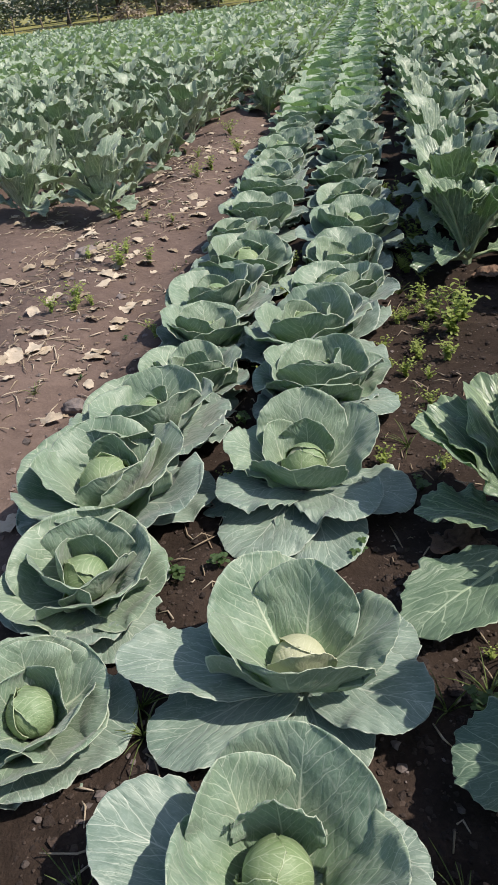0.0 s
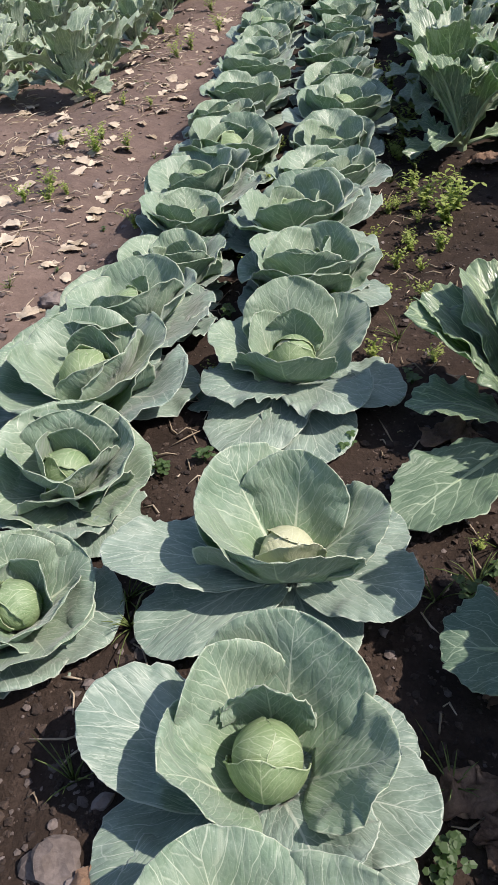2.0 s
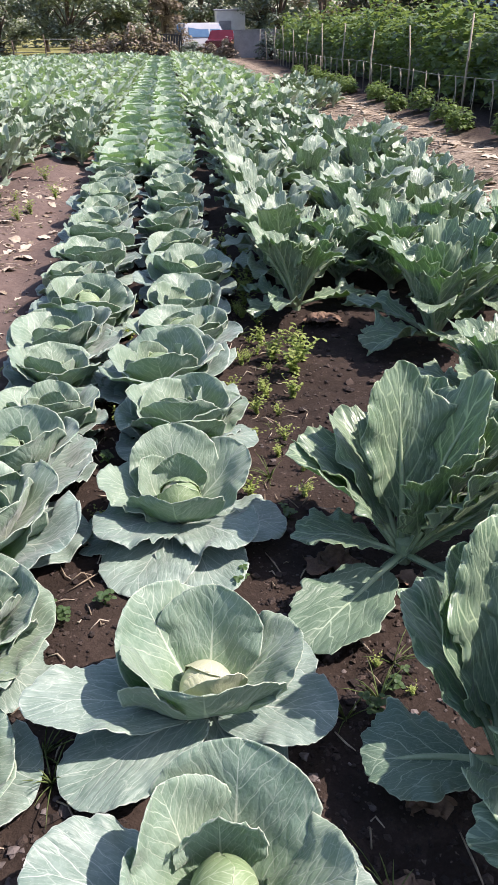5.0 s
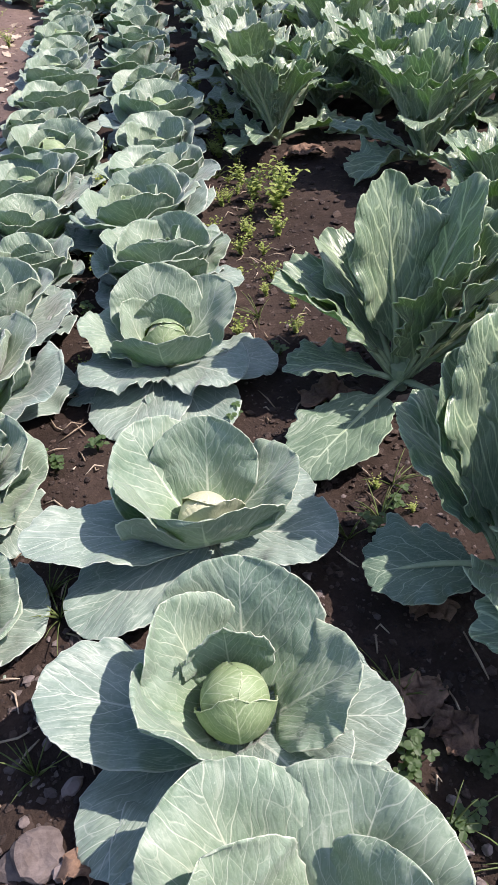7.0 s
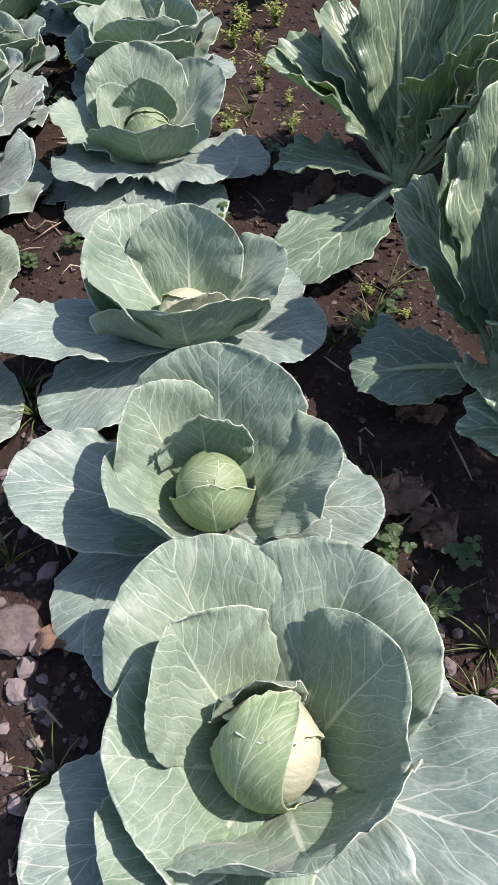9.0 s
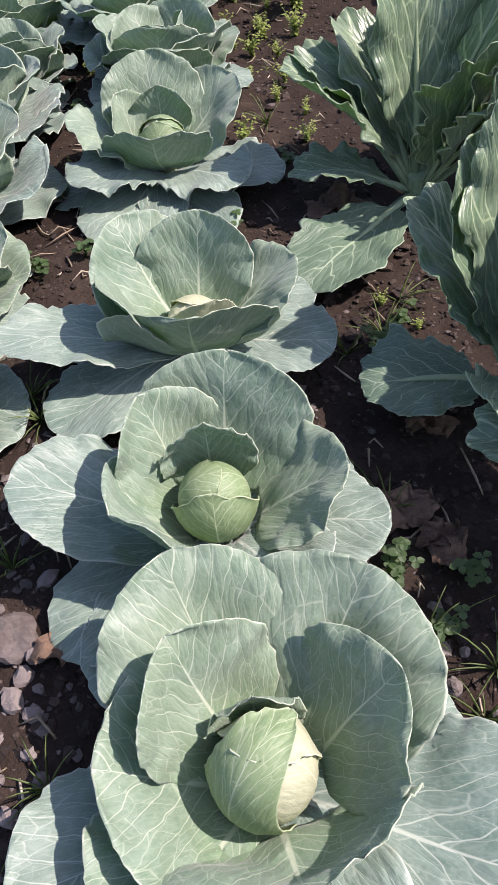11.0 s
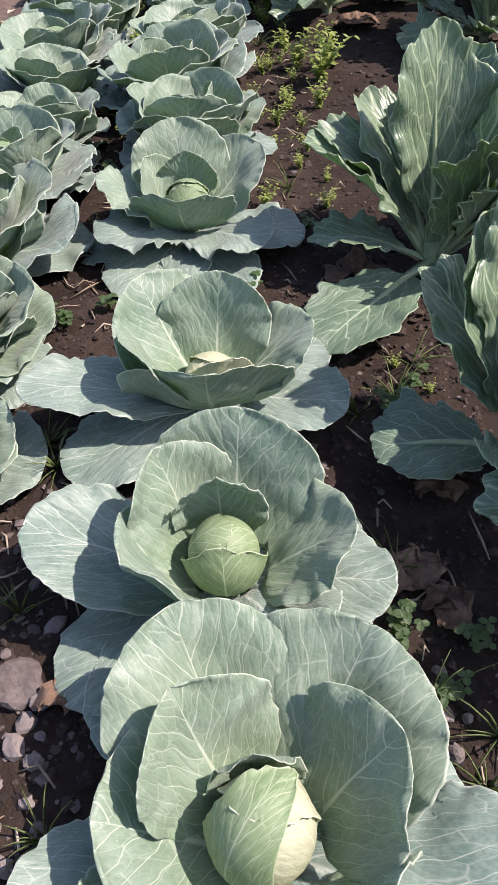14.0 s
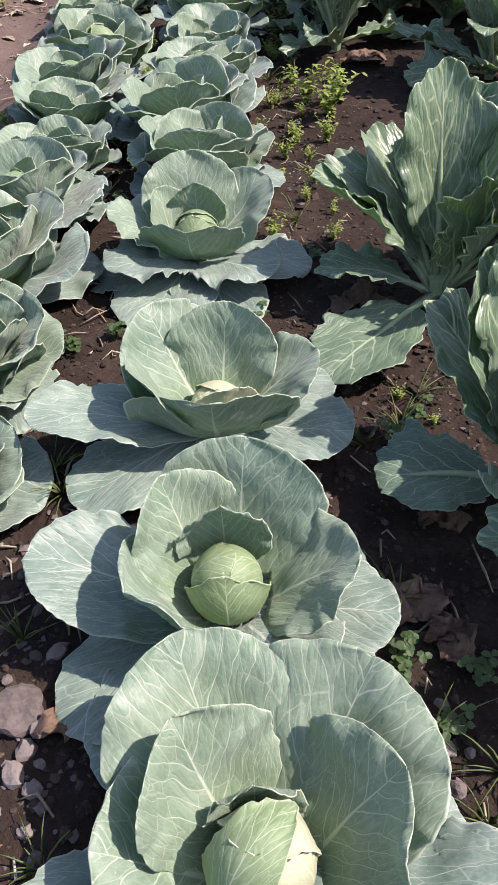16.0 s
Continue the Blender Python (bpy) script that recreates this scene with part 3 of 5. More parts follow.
OWN = [
    # azimuth, length, half width, stalk and tip angle, cup, ruffle, start; inner leaves first
    [(130, 0.225, 0.130, 60, 72, 0.95, 0.06, 0.066), (18, 0.215, 0.130, 54, 60, 0.75, 0.08, 0.070), (95, 0.15, 0.075, 70, 118, 1.0, 0.12, 0.060), (280, 0.185, 0.190, 44, 74, 0.9, 0.06, 0.066), (50, 0.29, 0.175, 44, 40, 0.5, 0.07, 0.055), (113, 0.32, 0.160, 38, 46, 0.6, 0.07, 0.04),
     (180, 0.222, 0.165, 40, 50, 0.65, 0.06, 0.05), (228, 0.26, 0.150, 26, 34, 0.5, 0.07, 0.04), (276, 0.30, 0.150, 18, 14, 0.35, 0.08, 0.04), (200, 0.325, 0.135, 14, 16, 0.35, 0.08, 0.04), (332, 0.36, 0.175, 16, 8, 0.3, 0.12, 0.04), (300, 0.32, 0.15, 8, -4, 0.3, 0.12, 0.03), (15, 0.27, 0.13, 10, -6, 0.3, 0.1, 0.03), (250, 0.30, 0.14, 2, -8, 0.2, 0.10, 0.03)],
    [(92, 0.185, 0.100, 66, 124, 1.15, 0.15, 0.060), (132, 0.225, 0.125, 62, 74, 0.85, 0.06, 0.066), (352, 0.215, 0.125, 42, 44, 0.55, 0.09, 0.066), (76, 0.27, 0.170, 54, 66, 0.5, 0.05, 0.055),
     (212, 0.235, 0.150, 48, 70, 0.95, 0.06, 0.056), (300, 0.21, 0.13, 22, 24, 0.4, 0.08, 0.05), (346, 0.27, 0.120, 12, 6, 0.3, 0.07, 0.04),
     (170, 0.35, 0.135, 20, 22, 0.4, 0.08, 0.04), (238, 0.35, 0.120, 2, -6, 0.25, 0.09, 0.03), (215, 0.33, 0.12, 6, -8, 0.2, 0.09, 0.03), (318, 0.28, 0.12, 2, -10, 0.2, 0.09, 0.03), (25, 0.26, 0.12, 8, -6, 0.2, 0.08, 0.03)],
    [(205, 0.235, 0.095, 58, 62, 0.4, 0.04, 0.066), (75, 0.235, 0.135, 60, 70, 0.7, 0.06, 0.04), (285, 0.165, 0.085, 66, 84, 0.8, 0.05, 0.06, 1), (268, 0.205, 0.200, 54, 74, 0.8, 0.05, 0.066), (136, 0.27, 0.160, 52, 62, 0.6, 0.06, 0.05),
     (8, 0.24, 0.125, 42, 38, 0.5, 0.10, 0.05), (192, 0.40, 0.110, 24, 12, 0.5, 0.10, 0.04), (340, 0.28, 0.125, 12, 0, 0.35, 0.08, 0.04), (216, 0.36, 0.125, 4, -6, 0.3, 0.10, 0.03), (30, 0.28, 0.13, 10, -2, 0.3, 0.08, 0.03), (165, 0.30, 0.12, 6, -6, 0.3, 0.08, 0.03), (290, 0.26, 0.12, 4, -10, 0.2, 0.08, 0.03)],
    [(88, 0.17, 0.10, 64, 108, 1.0, 0.10, 0.064), (150, 0.18, 0.10, 64, 78, 0.8, 0.06, 0.066), (97, 0.27, 0.155, 56, 68, 0.6, 0.07, 0.05), (262, 0.195, 0.165, 48, 62, 0.9, 0.06, 0.055), (28, 0.27, 0.150, 44, 44, 0.5, 0.08, 0.05), (172, 0.26, 0.130, 42, 30, 0.5, 0.15, 0.05),
     (215, 0.28, 0.130, 24, 4, 0.3, 0.16, 0.04), (308, 0.28, 0.135, 22, 0, 0.3, 0.17, 0.04), (245, 0.37, 0.155, 4, -6, 0.2, 0.08, 0.03), (285, 0.36, 0.14, 0, -8, 0.2, 0.08, 0.03), (350, 0.32, 0.14, 6, -10, 0.2, 0.1, 0.03), (195, 0.33, 0.13, 8, -10, 0.2, 0.12, 0.03)],
]
OWN_WRAPS = [
    [(226, 58, 132, 0.28, 0.10), (70, 70, 108, 0.12, 0.16, CREAM), (335, 74, 88, 0.14, 0.08, CREAM)],
    [(268, 88, 54, 0.22, 0.10), (185, 75, 105, 0.08, 0.03), (10, 75, 104, 0.04, 0.03)],
    [(268, 80, 80, 0.06, 0.06, CREAM), (60, 78, 100, 0.10, 0.08, CREAM), (160, 75, 95, 0.03, 0.03, CREAM)],
    [(266, 85, 62, 0.20, 0.10), (85, 80, 100, 0.10, 0.06), (10, 75, 100, 0.06, 0.03)],
]
OWN_LABELS = ["large grey-green cabbage with a pale pointed heart among stones", "blue-green cabbage with a hooded heart and a broad back leaf", "wide cabbage with a cream heart and a folded lower leaf", "bluish cabbage with ruffled skirt of drooping leaves"]
OWN_AT = [(0.06, 0.29), (0.03, 0.70), (0.02, 1.17), (-0.02, 1.91)]
for n in range(4):
    e = build_cabbage("cabbage", OWN_LABELS[n], (0.92, 0.88, 0.90, 0.92)[n], 0, 5 + n, 0, OWN[n], True, OWN_WRAPS[n], (1.3, 1.12, 1.0, 1.1)[n], CREAM, (0.15, 0.15, 0.112, 0.145)[n])
    e.matrix_basis = pose(*OWN_AT[n], height(*OWN_AT[n]) - 0.01)
CAB_LABELS = ["blue-green cabbage with open waxy outer leaves on soil", "grey-green cabbage with a pale heart and spread leaves", "blue-green cabbage with ruffled leaves crowding its neighbour", "broad grey-green cabbage with drooping lower leaves"]
kinds = [build_cabbage("cabbage", CAB_LABELS[k % 4], 1.0 + 0.05 * (k % 3 - 1), (-4, 4, 8, 0, 6, 2)[k], 20 + k, k * 50.0) for k in range(6)]
RIGHT_ROW = [(0.0, 2.34), (-0.05, 2.80), (0.03, 3.20), (0.04, 3.70), (0.05, 4.17), (0.04, 4.75), (-0.01, 5.40), (0.0, 5.95), (0.0, 6.5), (0.0, 6.95), (0.01, 7.4), (0.0, 7.85)]
LEFT_ROW = [(-0.66, 0.56), (-0.55, 0.99), (-0.56, 1.39), (-0.58, 1.76), (-0.54, 2.10), (-0.51, 2.45), (-0.52, 2.86), (-0.51, 3.24), (-0.47, 3.67), (-0.55, 4.15), (-0.49, 4.55), (-0.50, 4.96), (-0.54, 5.44), (-0.53, 5.93), (-0.54, 6.42), (-0.53, 6.86), (-0.53, 7.3), (-0.53, 7.75)]
r2 = random.Random(3)
for n, (x, y) in enumerate(RIGHT_ROW + LEFT_ROW):
    src = kinds[(n * 5 + n // 6) % 6]
    m = pose(x, y + 0.04, height(x, y) - 0.01, r2.uniform(-9, 9), r2.uniform(-9, 9), 0) @ pose(0, 0, 0, 0, 0, r2.uniform(0, 360)) @ Matrix.Scale(r2.uniform(0.9, 1.06), 4)
    small = {len(RIGHT_ROW): 0.62, len(RIGHT_ROW) + 1: 0.80, len(RIGHT_ROW) + 2: 0.88}.get(n, 1.0)
    m = m @ Matrix.Scale(small, 4)
    if n < 6 and not src.get("used"):
        src.matrix_basis = m
        src["used"] = 1
    else:
        copy_thing(src, m)


# ---- cauliflower plants ----
def build_cauliflower(name, label, leaves=10, size=1.0, seed=1, near=True, spread=0.0, own=None, group="leafy cauliflower plants", curl=0.20):
    global rng
    rng = np.random.default_rng(seed)
    e = thing(name, label, "cauliflower plant", group)
    nu, nv = (22, 48) if near else (10, 20)
    for k in range(len(own) if own else leaves):
        az = k * 137.5 + rng.uniform(-20, 20)
        t = k / max(1, leaves)
        L, W = size * rng.uniform(0.32, 0.54), size * rng.uniform(0.08, 0.125)
        a0 = 80 - 32 * t + rng.uniform(-6, 6) - spread
        a1 = a0 - rng.uniform(10, 70)
        if k >= leaves - 4:
            L, a0 = size * rng.uniform(0.28, 0.4), rng.uniform(14, 42)
            a1 = a0 - rng.uniform(30, 60)
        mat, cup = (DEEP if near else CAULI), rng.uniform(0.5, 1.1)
        if own:
            az, L, W, a0, a1, cup = own[k][:6]
            mat = OLDLEAF if len(own[k]) > 6 else DEEP
        lv = part("leaf", leaf_mesh("leaf", mat, az, nu, nv, L=L, W=W, a0=a0, a1=a1, cup=cup, outline=long_leaf, ruffle=0.09 if mat is OLDLEAF else curl, waves=rng.uniform(2.2, 3.2), bend=1.8, r0=0.015, z0=0.04, fold=0.15, lobes=0.06, fine=0.05 if mat is OLDLEAF else 0.3 * curl, pleat=0.012), mat, e)
        if near:
            v, f, uv = leaf(L=L * 0.9, W=W, a0=a0, a1=a1 + (a0 - a1) * 0.1, cup=0.6, outline=long_leaf, ruffle=0, bend=1.8, r0=0.013, z0=0.038, nu=2, nv=8)
            mid = turned(v.reshape(9, 3, 3)[:, 1], radians(az))
            tv, tf = tube(mid, [0.011 * size * (1 - 0.85 * q / 8) for q in range(9)], 6)
            tv = [(a, b, c + 0.003) for a, b, c in tv]
            part("midrib", mesh_of("midrib", tv, tf, RIB), RIB, lv, "thick pale green midrib")
    bm = bmesh.new()
    bmesh.ops.create_cone(bm, segments=10, cap_ends=True, radius1=0.02, radius2=0.028, depth=0.11, matrix=pose(0, 0, 0.03))
    part("stalk", bm, RIB, e)
    return e


CAU_LABEL = "tall cauliflower plant with wavy dark green leaves"
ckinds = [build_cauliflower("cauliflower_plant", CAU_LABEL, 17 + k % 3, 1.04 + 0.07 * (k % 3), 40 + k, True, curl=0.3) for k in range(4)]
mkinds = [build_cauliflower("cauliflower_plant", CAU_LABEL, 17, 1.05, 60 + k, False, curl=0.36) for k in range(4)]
OWN_C = [
    [(100, 0.56, 0.13, 80, 74, 0.5), (146, 0.46, 0.13, 60, 6, 0.9), (62, 0.52, 0.14, 70, 60, 0.6), (22, 0.50, 0.14, 52, 40, 0.6), (124, 0.46, 0.13, 64, 30, 0.8), (165, 0.46, 0.12, 56, 20, 0.8), (180, 0.33, 0.09, 30, -10, 0.5), (226, 0.50, 0.125, 6, -6, 0.2, 1), (345, 0.48, 0.14, 42, 30, 0.7), (300, 0.42, 0.12, 8, -4, 0.3, 1), (330, 0.50, 0.14, 66, 54, 0.6), (38, 0.55, 0.14, 40, 20, 0.6), (78, 0.5, 0.13, 66, 30, 0.6), (5, 0.45, 0.12, 66, 50, 0.7), (112, 0.42, 0.12, 48, -10, 0.5), (322, 0.54, 0.16, 60, 44, 0.6), (352, 0.58, 0.16, 60, 46, 0.6), (305, 0.46, 0.14, 70, 60, 0.7), (10, 0.56, 0.16, 74, 64, 0.6)],
    [(112, 0.46, 0.13, 68, 56, 0.8), (85, 0.54, 0.15, 76, 66, 0.7), (178, 0.29, 0.115, 16, -12, 0.2, 1), (248, 0.34, 0.10, 46, 10, 0.4), (60, 0.58, 0.16, 70, 58, 0.7), (20, 0.58, 0.17, 66, 52, 0.6), (345, 0.56, 0.16, 66, 52, 0.6), (310, 0.52, 0.14, 64, 44, 0.6), (130, 0.40, 0.11, 58, 30, 0.6), (40, 0.54, 0.14, 80, 70, 0.7), (0, 0.56, 0.15, 78, 68, 0.6), (275, 0.44, 0.12, 66, 40, 0.6), (330, 0.5, 0.14, 82, 74, 0.6)],
    [(160, 0.40, 0.095, 42, -14, 0.5), (120, 0.48, 0.13, 76, 66, 0.7), (90, 0.56, 0.15, 76, 66, 0.7), (60, 0.56, 0.15, 70, 56, 0.7), (25, 0.58, 0.16, 66, 50, 0.6), (350, 0.58, 0.16, 70, 58, 0.6), (315, 0.54, 0.15, 66, 46, 0.6), (280, 0.52, 0.14, 72, 56, 0.6), (250, 0.46, 0.13, 74, 60, 0.6), (200, 0.40, 0.12, 82, 76, 0.8), (5, 0.52, 0.14, 82, 74, 0.7), (300, 0.5, 0.14, 82, 72, 0.7)],
]
OWN_C_LABELS = ["big cauliflower plant with upright ribbed leaves on dark soil", "cauliflower plant with a brown-edged old leaf on the soil", "cauliflower plant with a pale wavy leaf hanging over the soil"]
for n, at in enumerate(((0.62, 1.70), (0.62, 0.96), (0.79, 0.61))):
    e = build_cauliflower("cauliflower_plant", OWN_C_LABELS[n], 0, 1.0, 80 + n, True, 0, OWN_C[n])
    e.matrix_basis = pose(*at, height(*at) - 0.01)
NEAR_C = [(0.65, 3.91), (1.27, 4.23), (1.24, 3.35), (1.22, 2.45), (1.18, 1.55), (1.85, 3.0), (1.88, 3.9), (0.98, 4.35), (1.6, 3.75), (1.55, 4.45)]
for n, (x, y) in enumerate(NEAR_C):
    m = pose(x, y, height(x, y) - 0.01, 0, 0, r2.uniform(0, 360))
    if n < 4:
        ckinds[n].matrix_basis = m
    else:
        copy_thing(ckinds[n % 4], m)
MID_C = []
for x, y0, y1, s in ((0.66, 4.45, 9, 0.42), (1.22, 4.65, 9, 0.42), (1.75, 4.5, 9, 0.44), (2.1, 5.6, 9, 0.5), (-1.78, 5.6, 9.5, 0.75), (-2.5, 5.65, 9.5, 0.7), (-3.2, 6.3, 9.5, 0.55), (-3.9, 6.9, 9.5, 0.55), (-4.6, 7.6, 9.5, 0.55), (0.64, 9.2, 13, 0.46), (1.2, 9.2, 13, 0.46), (1.78, 9.3, 13, 0.47), (-1.12, 9.7, 13, 0.46), (-1.78, 9.7, 13, 0.46), (-2.45, 9.6, 13, 0.47), (-3.1, 9.6, 13, 0.47), (-3.75, 9.6, 13, 0.47), (-4.4, 9.6, 13, 0.47), (-5.0, 8.2, 13, 0.5), (-5.6, 8.8, 13, 0.5), (-6.2, 9.4, 13, 0.5)):
    y = y0
    while y < y1:
        MID_C.append((x + r2.uniform(-0.06, 0.06), y + r2.uniform(-0.06, 0.06)))
        y += s
for n, (x, y) in enumerate(MID_C):
    m = pose(x, y, height(x, y) - 0.01, 0, 0, r2.uniform(0, 360)) @ Matrix.Scale(r2.uniform(0.85, 1.1), 4)
    if n < 4:
        mkinds[n].matrix_basis = m
    else:
        copy_thing(mkinds[n % 4], m)


# the far parts of the beds, past counting
def variants(n, kind):
    global rng
    out = []
    for k in range(n):
        rng = np.random.default_rng(900 + k)
        h = Heap()
        if kind == "cabbage":
            az = 0
            for cnt, L, W, a0, a1, cup, ruf, r0 in RINGS[:4]:
                for j in range(cnt):
                    az += 137.5
                    v, f, uv = leaf(L=L * rng.uniform(0.9, 1.1), W=W, a0=a0 + rng.uniform(-8, 8), a1=a1 + rng.uniform(-10, 10), cup=cup, ruffle=ruf * 1.3, r0=r0, nu=6, nv=7, fine=0.03)
                    h.add(turned(v, radians(az)), f, uv)
        else:
            for j in range(13 if kind == "cauliflower" else 10):
                a0 = 84 - 4.0 * j + rng.uniform(-6, 6)
                v, f, uv = leaf(L=rng.uniform(0.36, 0.54), W=rng.uniform(0.08, 0.12), a0=a0, a1=a0 - rng.uniform(10, 110), cup=0.7, outline=long_leaf, ruffle=0.36, waves=2.5, bend=1.8, fold=0.1, nu=6 if kind == "cauliflower" else 4, nv=10 if kind == "cauliflower" else 6, fine=0.12)
                h.add(turned(v, radians(j * 137.5 + rng.uniform(-25, 25))), f, uv)
        out.append((np.concatenate(h.v), np.array(h.f), np.concatenate(h.uv)))
    return out


def scatter_plants(name, label, category, vs, places, material, smin=0.85, smax=1.12):
    h = Heap()
    r = np.random.default_rng(11)
    for x, y in places:
        v, f, uv = vs[r.integers(len(vs))]
        h.add(turned(v, r.uniform(0, 6.28), (x, y, height(x, y) - 0.01), r.uniform(smin, smax)), f, uv)
    return tagged(new(name, h.mesh(name, material)), label, category, kind="stuff")


far_cab = [(x + r2.uniform(-0.05, 0.05), 8.2 + 0.43 * k + r2.uniform(-0.07, 0.07)) for x in (0.0, -0.53) for k in range(90)]
scatter_plants("cabbage_rows", "blue-green cabbages running far down two rows", "cabbages", variants(6, "cabbage"), far_cab, CABBAGE, 1.1, 1.35)
far_cau = []
for x, y0 in [(0.62, 9.1), (1.15, 9.2), (1.7, 9.1), (2.1, 9.3), (-1.12, 9.7), (-1.78, 9.6)] + [(-2.4 - 0.6 * k, 9.5) for k in range(50)]:
    y = y0
    while y < 47.5:
        if (y > 13.1 or x < -6.6) and x > -0.85 * y + 2 and not (x > 1.9 and y > 42):
            far_cau.append((x + r2.uniform(-0.1, 0.1), y + r2.uniform(-0.1, 0.1)))
        y += 0.45
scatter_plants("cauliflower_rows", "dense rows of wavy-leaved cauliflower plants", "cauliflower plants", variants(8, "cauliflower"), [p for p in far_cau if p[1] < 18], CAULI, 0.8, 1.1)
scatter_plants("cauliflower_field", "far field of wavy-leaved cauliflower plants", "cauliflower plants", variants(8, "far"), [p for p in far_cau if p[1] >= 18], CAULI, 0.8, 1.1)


# ---- litter, stones and weeds ----
def rock_mesh(name, size, seed, material, sub=2, rough=0.6):
    bm = bmesh.new()
    bmesh.ops.create_icosphere(bm, subdivisions=sub, radius=1.0)
    o = Vector((seed * 3.1, seed * 1.7, seed))
    for v in bm.verts:
        p = v.co.normalized()
        d = 1 + 0.45 * noise.noise(p * 1.3 + o) + 0.3 * noise.noise(p * 3.1 + o) * rough
        v.co = Vector((p.x * size[0], p.y * size[1], p.z * size[2])) * d
        v.co.z = max(v.co.z, -size[2] * 0.45)
    me = bpy.data.meshes.new(name)
    bm.to_mesh(me)
    bm.free()
    me.materials.append(material)
    return me


ROCKS = [(-0.315, 0.56, 0.050), (-0.265, 0.53, 0.022), (-0.30, 0.46, 0.020), (-0.268, 0.435, 0.017), (-0.285, 0.495, 0.018), (-0.26, 0.66, 0.02), (0.35, 0.41, 0.016), (0.345, 0.47, 0.017), (-1.03, 2.61, 0.055), (-1.63, 4.52, 0.07), (-1.17, 3.76, 0.03), (-1.9, 3.4, 0.035), (-0.33, 0.36, 0.02), (-0.36, 0.43, 0.018), (0.36, 0.55, 0.012), (-0.27, 0.38, 0.012), (-0.32, 0.41, 0.011), (-0.25, 0.34, 0.014), (-0.29, 0.30, 0.016), (-0.35, 0.49, 0.013), (-0.24, 0.58, 0.010), (-0.34, 0.62, 0.012), (-0.26, 0.47, 0.009), (-0.31, 0.35, 0.010), (0.38, 0.46, 0.010), (0.33, 0.38, 0.011), (0.40, 0.36, 0.012)]
for n, (x, y, s) in enumerate(ROCKS):
    single("stone", rock_mesh("stone", (s, s * 0.8, s * 0.65), n + 1, STONE, 3 if s > 0.03 else 2), STONE, "rough pinkish-grey field stone half sunk in soil" if s > 0.03 else "small grey-brown stone lying on dark soil", "stone", "stones on the soil", pose(x, y, height(x, y) + s * 0.2, 0, 0, n * 47))

pebbles, clods = Heap(), Heap()
pr = np.random.default_rng(5)
bits = []
for k in range(8):
    me = rock_mesh("bit", (1, 0.75, 0.5), 40 + k, STONE, 1, 2.2)
    bits.append((np.array([tuple(v.co) for v in me.vertices]), np.array([tuple(p.vertices) for p in me.polygons])))
    bpy.data.meshes.remove(me)


def sprinkle(heap, count, xr, yr, smin, smax):
    for _ in range(count):
        x, y = pr.uniform(*xr), yr[0] + (yr[1] - yr[0]) * pr.uniform() ** 1.4
        s = smin * (smax / smin) ** (pr.uniform() ** 2.2)
        v, f = bits[pr.integers(8)]
        heap.add(turned(v, pr.uniform(0, 6.28), (x, y, height(x, y) + s * 0.15), s), f)


sprinkle(pebbles, 260, (-0.5, 0.55), (0.1, 2.6), 0.003, 0.012)
sprinkle(pebbles, 700, (-2.3, -0.75), (1.6, 8), 0.005, 0.024)
sprinkle(clods, 2600, (-0.55, 0.62), (0.1, 3.0), 0.003, 0.016)
dry_clods = Heap()
sprinkle(dry_clods, 2600, (-2.6, -0.85), (1.5, 9), 0.003, 0.02)
sprinkle(clods, 1500, (0.18, 0.62), (0.2, 1.7), 0.003, 0.013)
sprinkle(clods, 900, (-0.48, -0.15), (0.15, 1.6), 0.003, 0.012)
sprinkle(pebbles, 160, (-0.48, -0.2), (0.2, 1.0), 0.004, 0.016)
sprinkle(clods, 1800, (0.2, 1.3), (1.2, 5), 0.004, 0.028)
sprinkle(pebbles, 200, (0.2, 0.7), (1.0, 4), 0.004, 0.016)
tagged(new("pebbles", pebbles.mesh("pebbles", STONE, False)), "small pinkish-grey pebbles strewn over the soil", "pebbles", kind="stuff")
tagged(new("clods", clods.mesh("clods", CLOD, False)), "crumbled dark soil clods", "soil clods", kind="stuff")
tagged(new("dry_clods", dry_clods.mesh("dry_clods", DRYCLOD, False)), "dry brown crumbs of soil on the trodden furrow", "soil clods", kind="stuff")


def crumpled(L, W, crease, seed, nu=6, nv=9, outline=round_leaf):
    global rng
    rng = np.random.default_rng(seed)
    v, f, uv = leaf(L=L, W=W, a0=8, a1=-15, cup=rng.uniform(0.2, 0.9), ruffle=0.16, waves=2.0, nu=nu, nv=nv, r0=-L / 2, z0=0.02, outline=outline)
    v = v + np.array([[(noise.noise(Vector(p) * 30 + Vector((seed, 0, k))) + 0.55 * noise.noise(Vector(p) * 75 + Vector((seed, 5, k)))) * crease for k in range(3)] for p in v])
    v[:, 2] = np.maximum(v[:, 2] - v[:, 2].min() + 0.001, 0.001)
    return v, f, uv


WITHERED = [(0.36, 0.74, 0.12, 40), (0.40, 0.66, 0.11, 100), (0.41, 1.68, 0.16, 10), (0.45, 0.91, 0.10, 0), (0.75, 3.65, 0.2, 170), (1.0, 4.05, 0.22, 200), (0.9, 2.75, 0.18, 60), (0.62, 1.58, 0.09, 0), (0.78, 1.5, 0.12, 70), (-0.235, 0.52, 0.07, 30)]
for n, (x, y, L, az) in enumerate(WITHERED):
    v, f, uv = crumpled(L, L * 0.36, 0.022, 300 + n, 18, 24)
    me = mesh_of("withered_leaf", turned(v, radians(az)), f, DRYLEAF, uv)
    single("withered_leaf", me, DRYLEAF, "crumpled brown withered leaf on dark soil", "dead leaf", "withered leaves", pose(x, y, height(x, y) + 0.004))

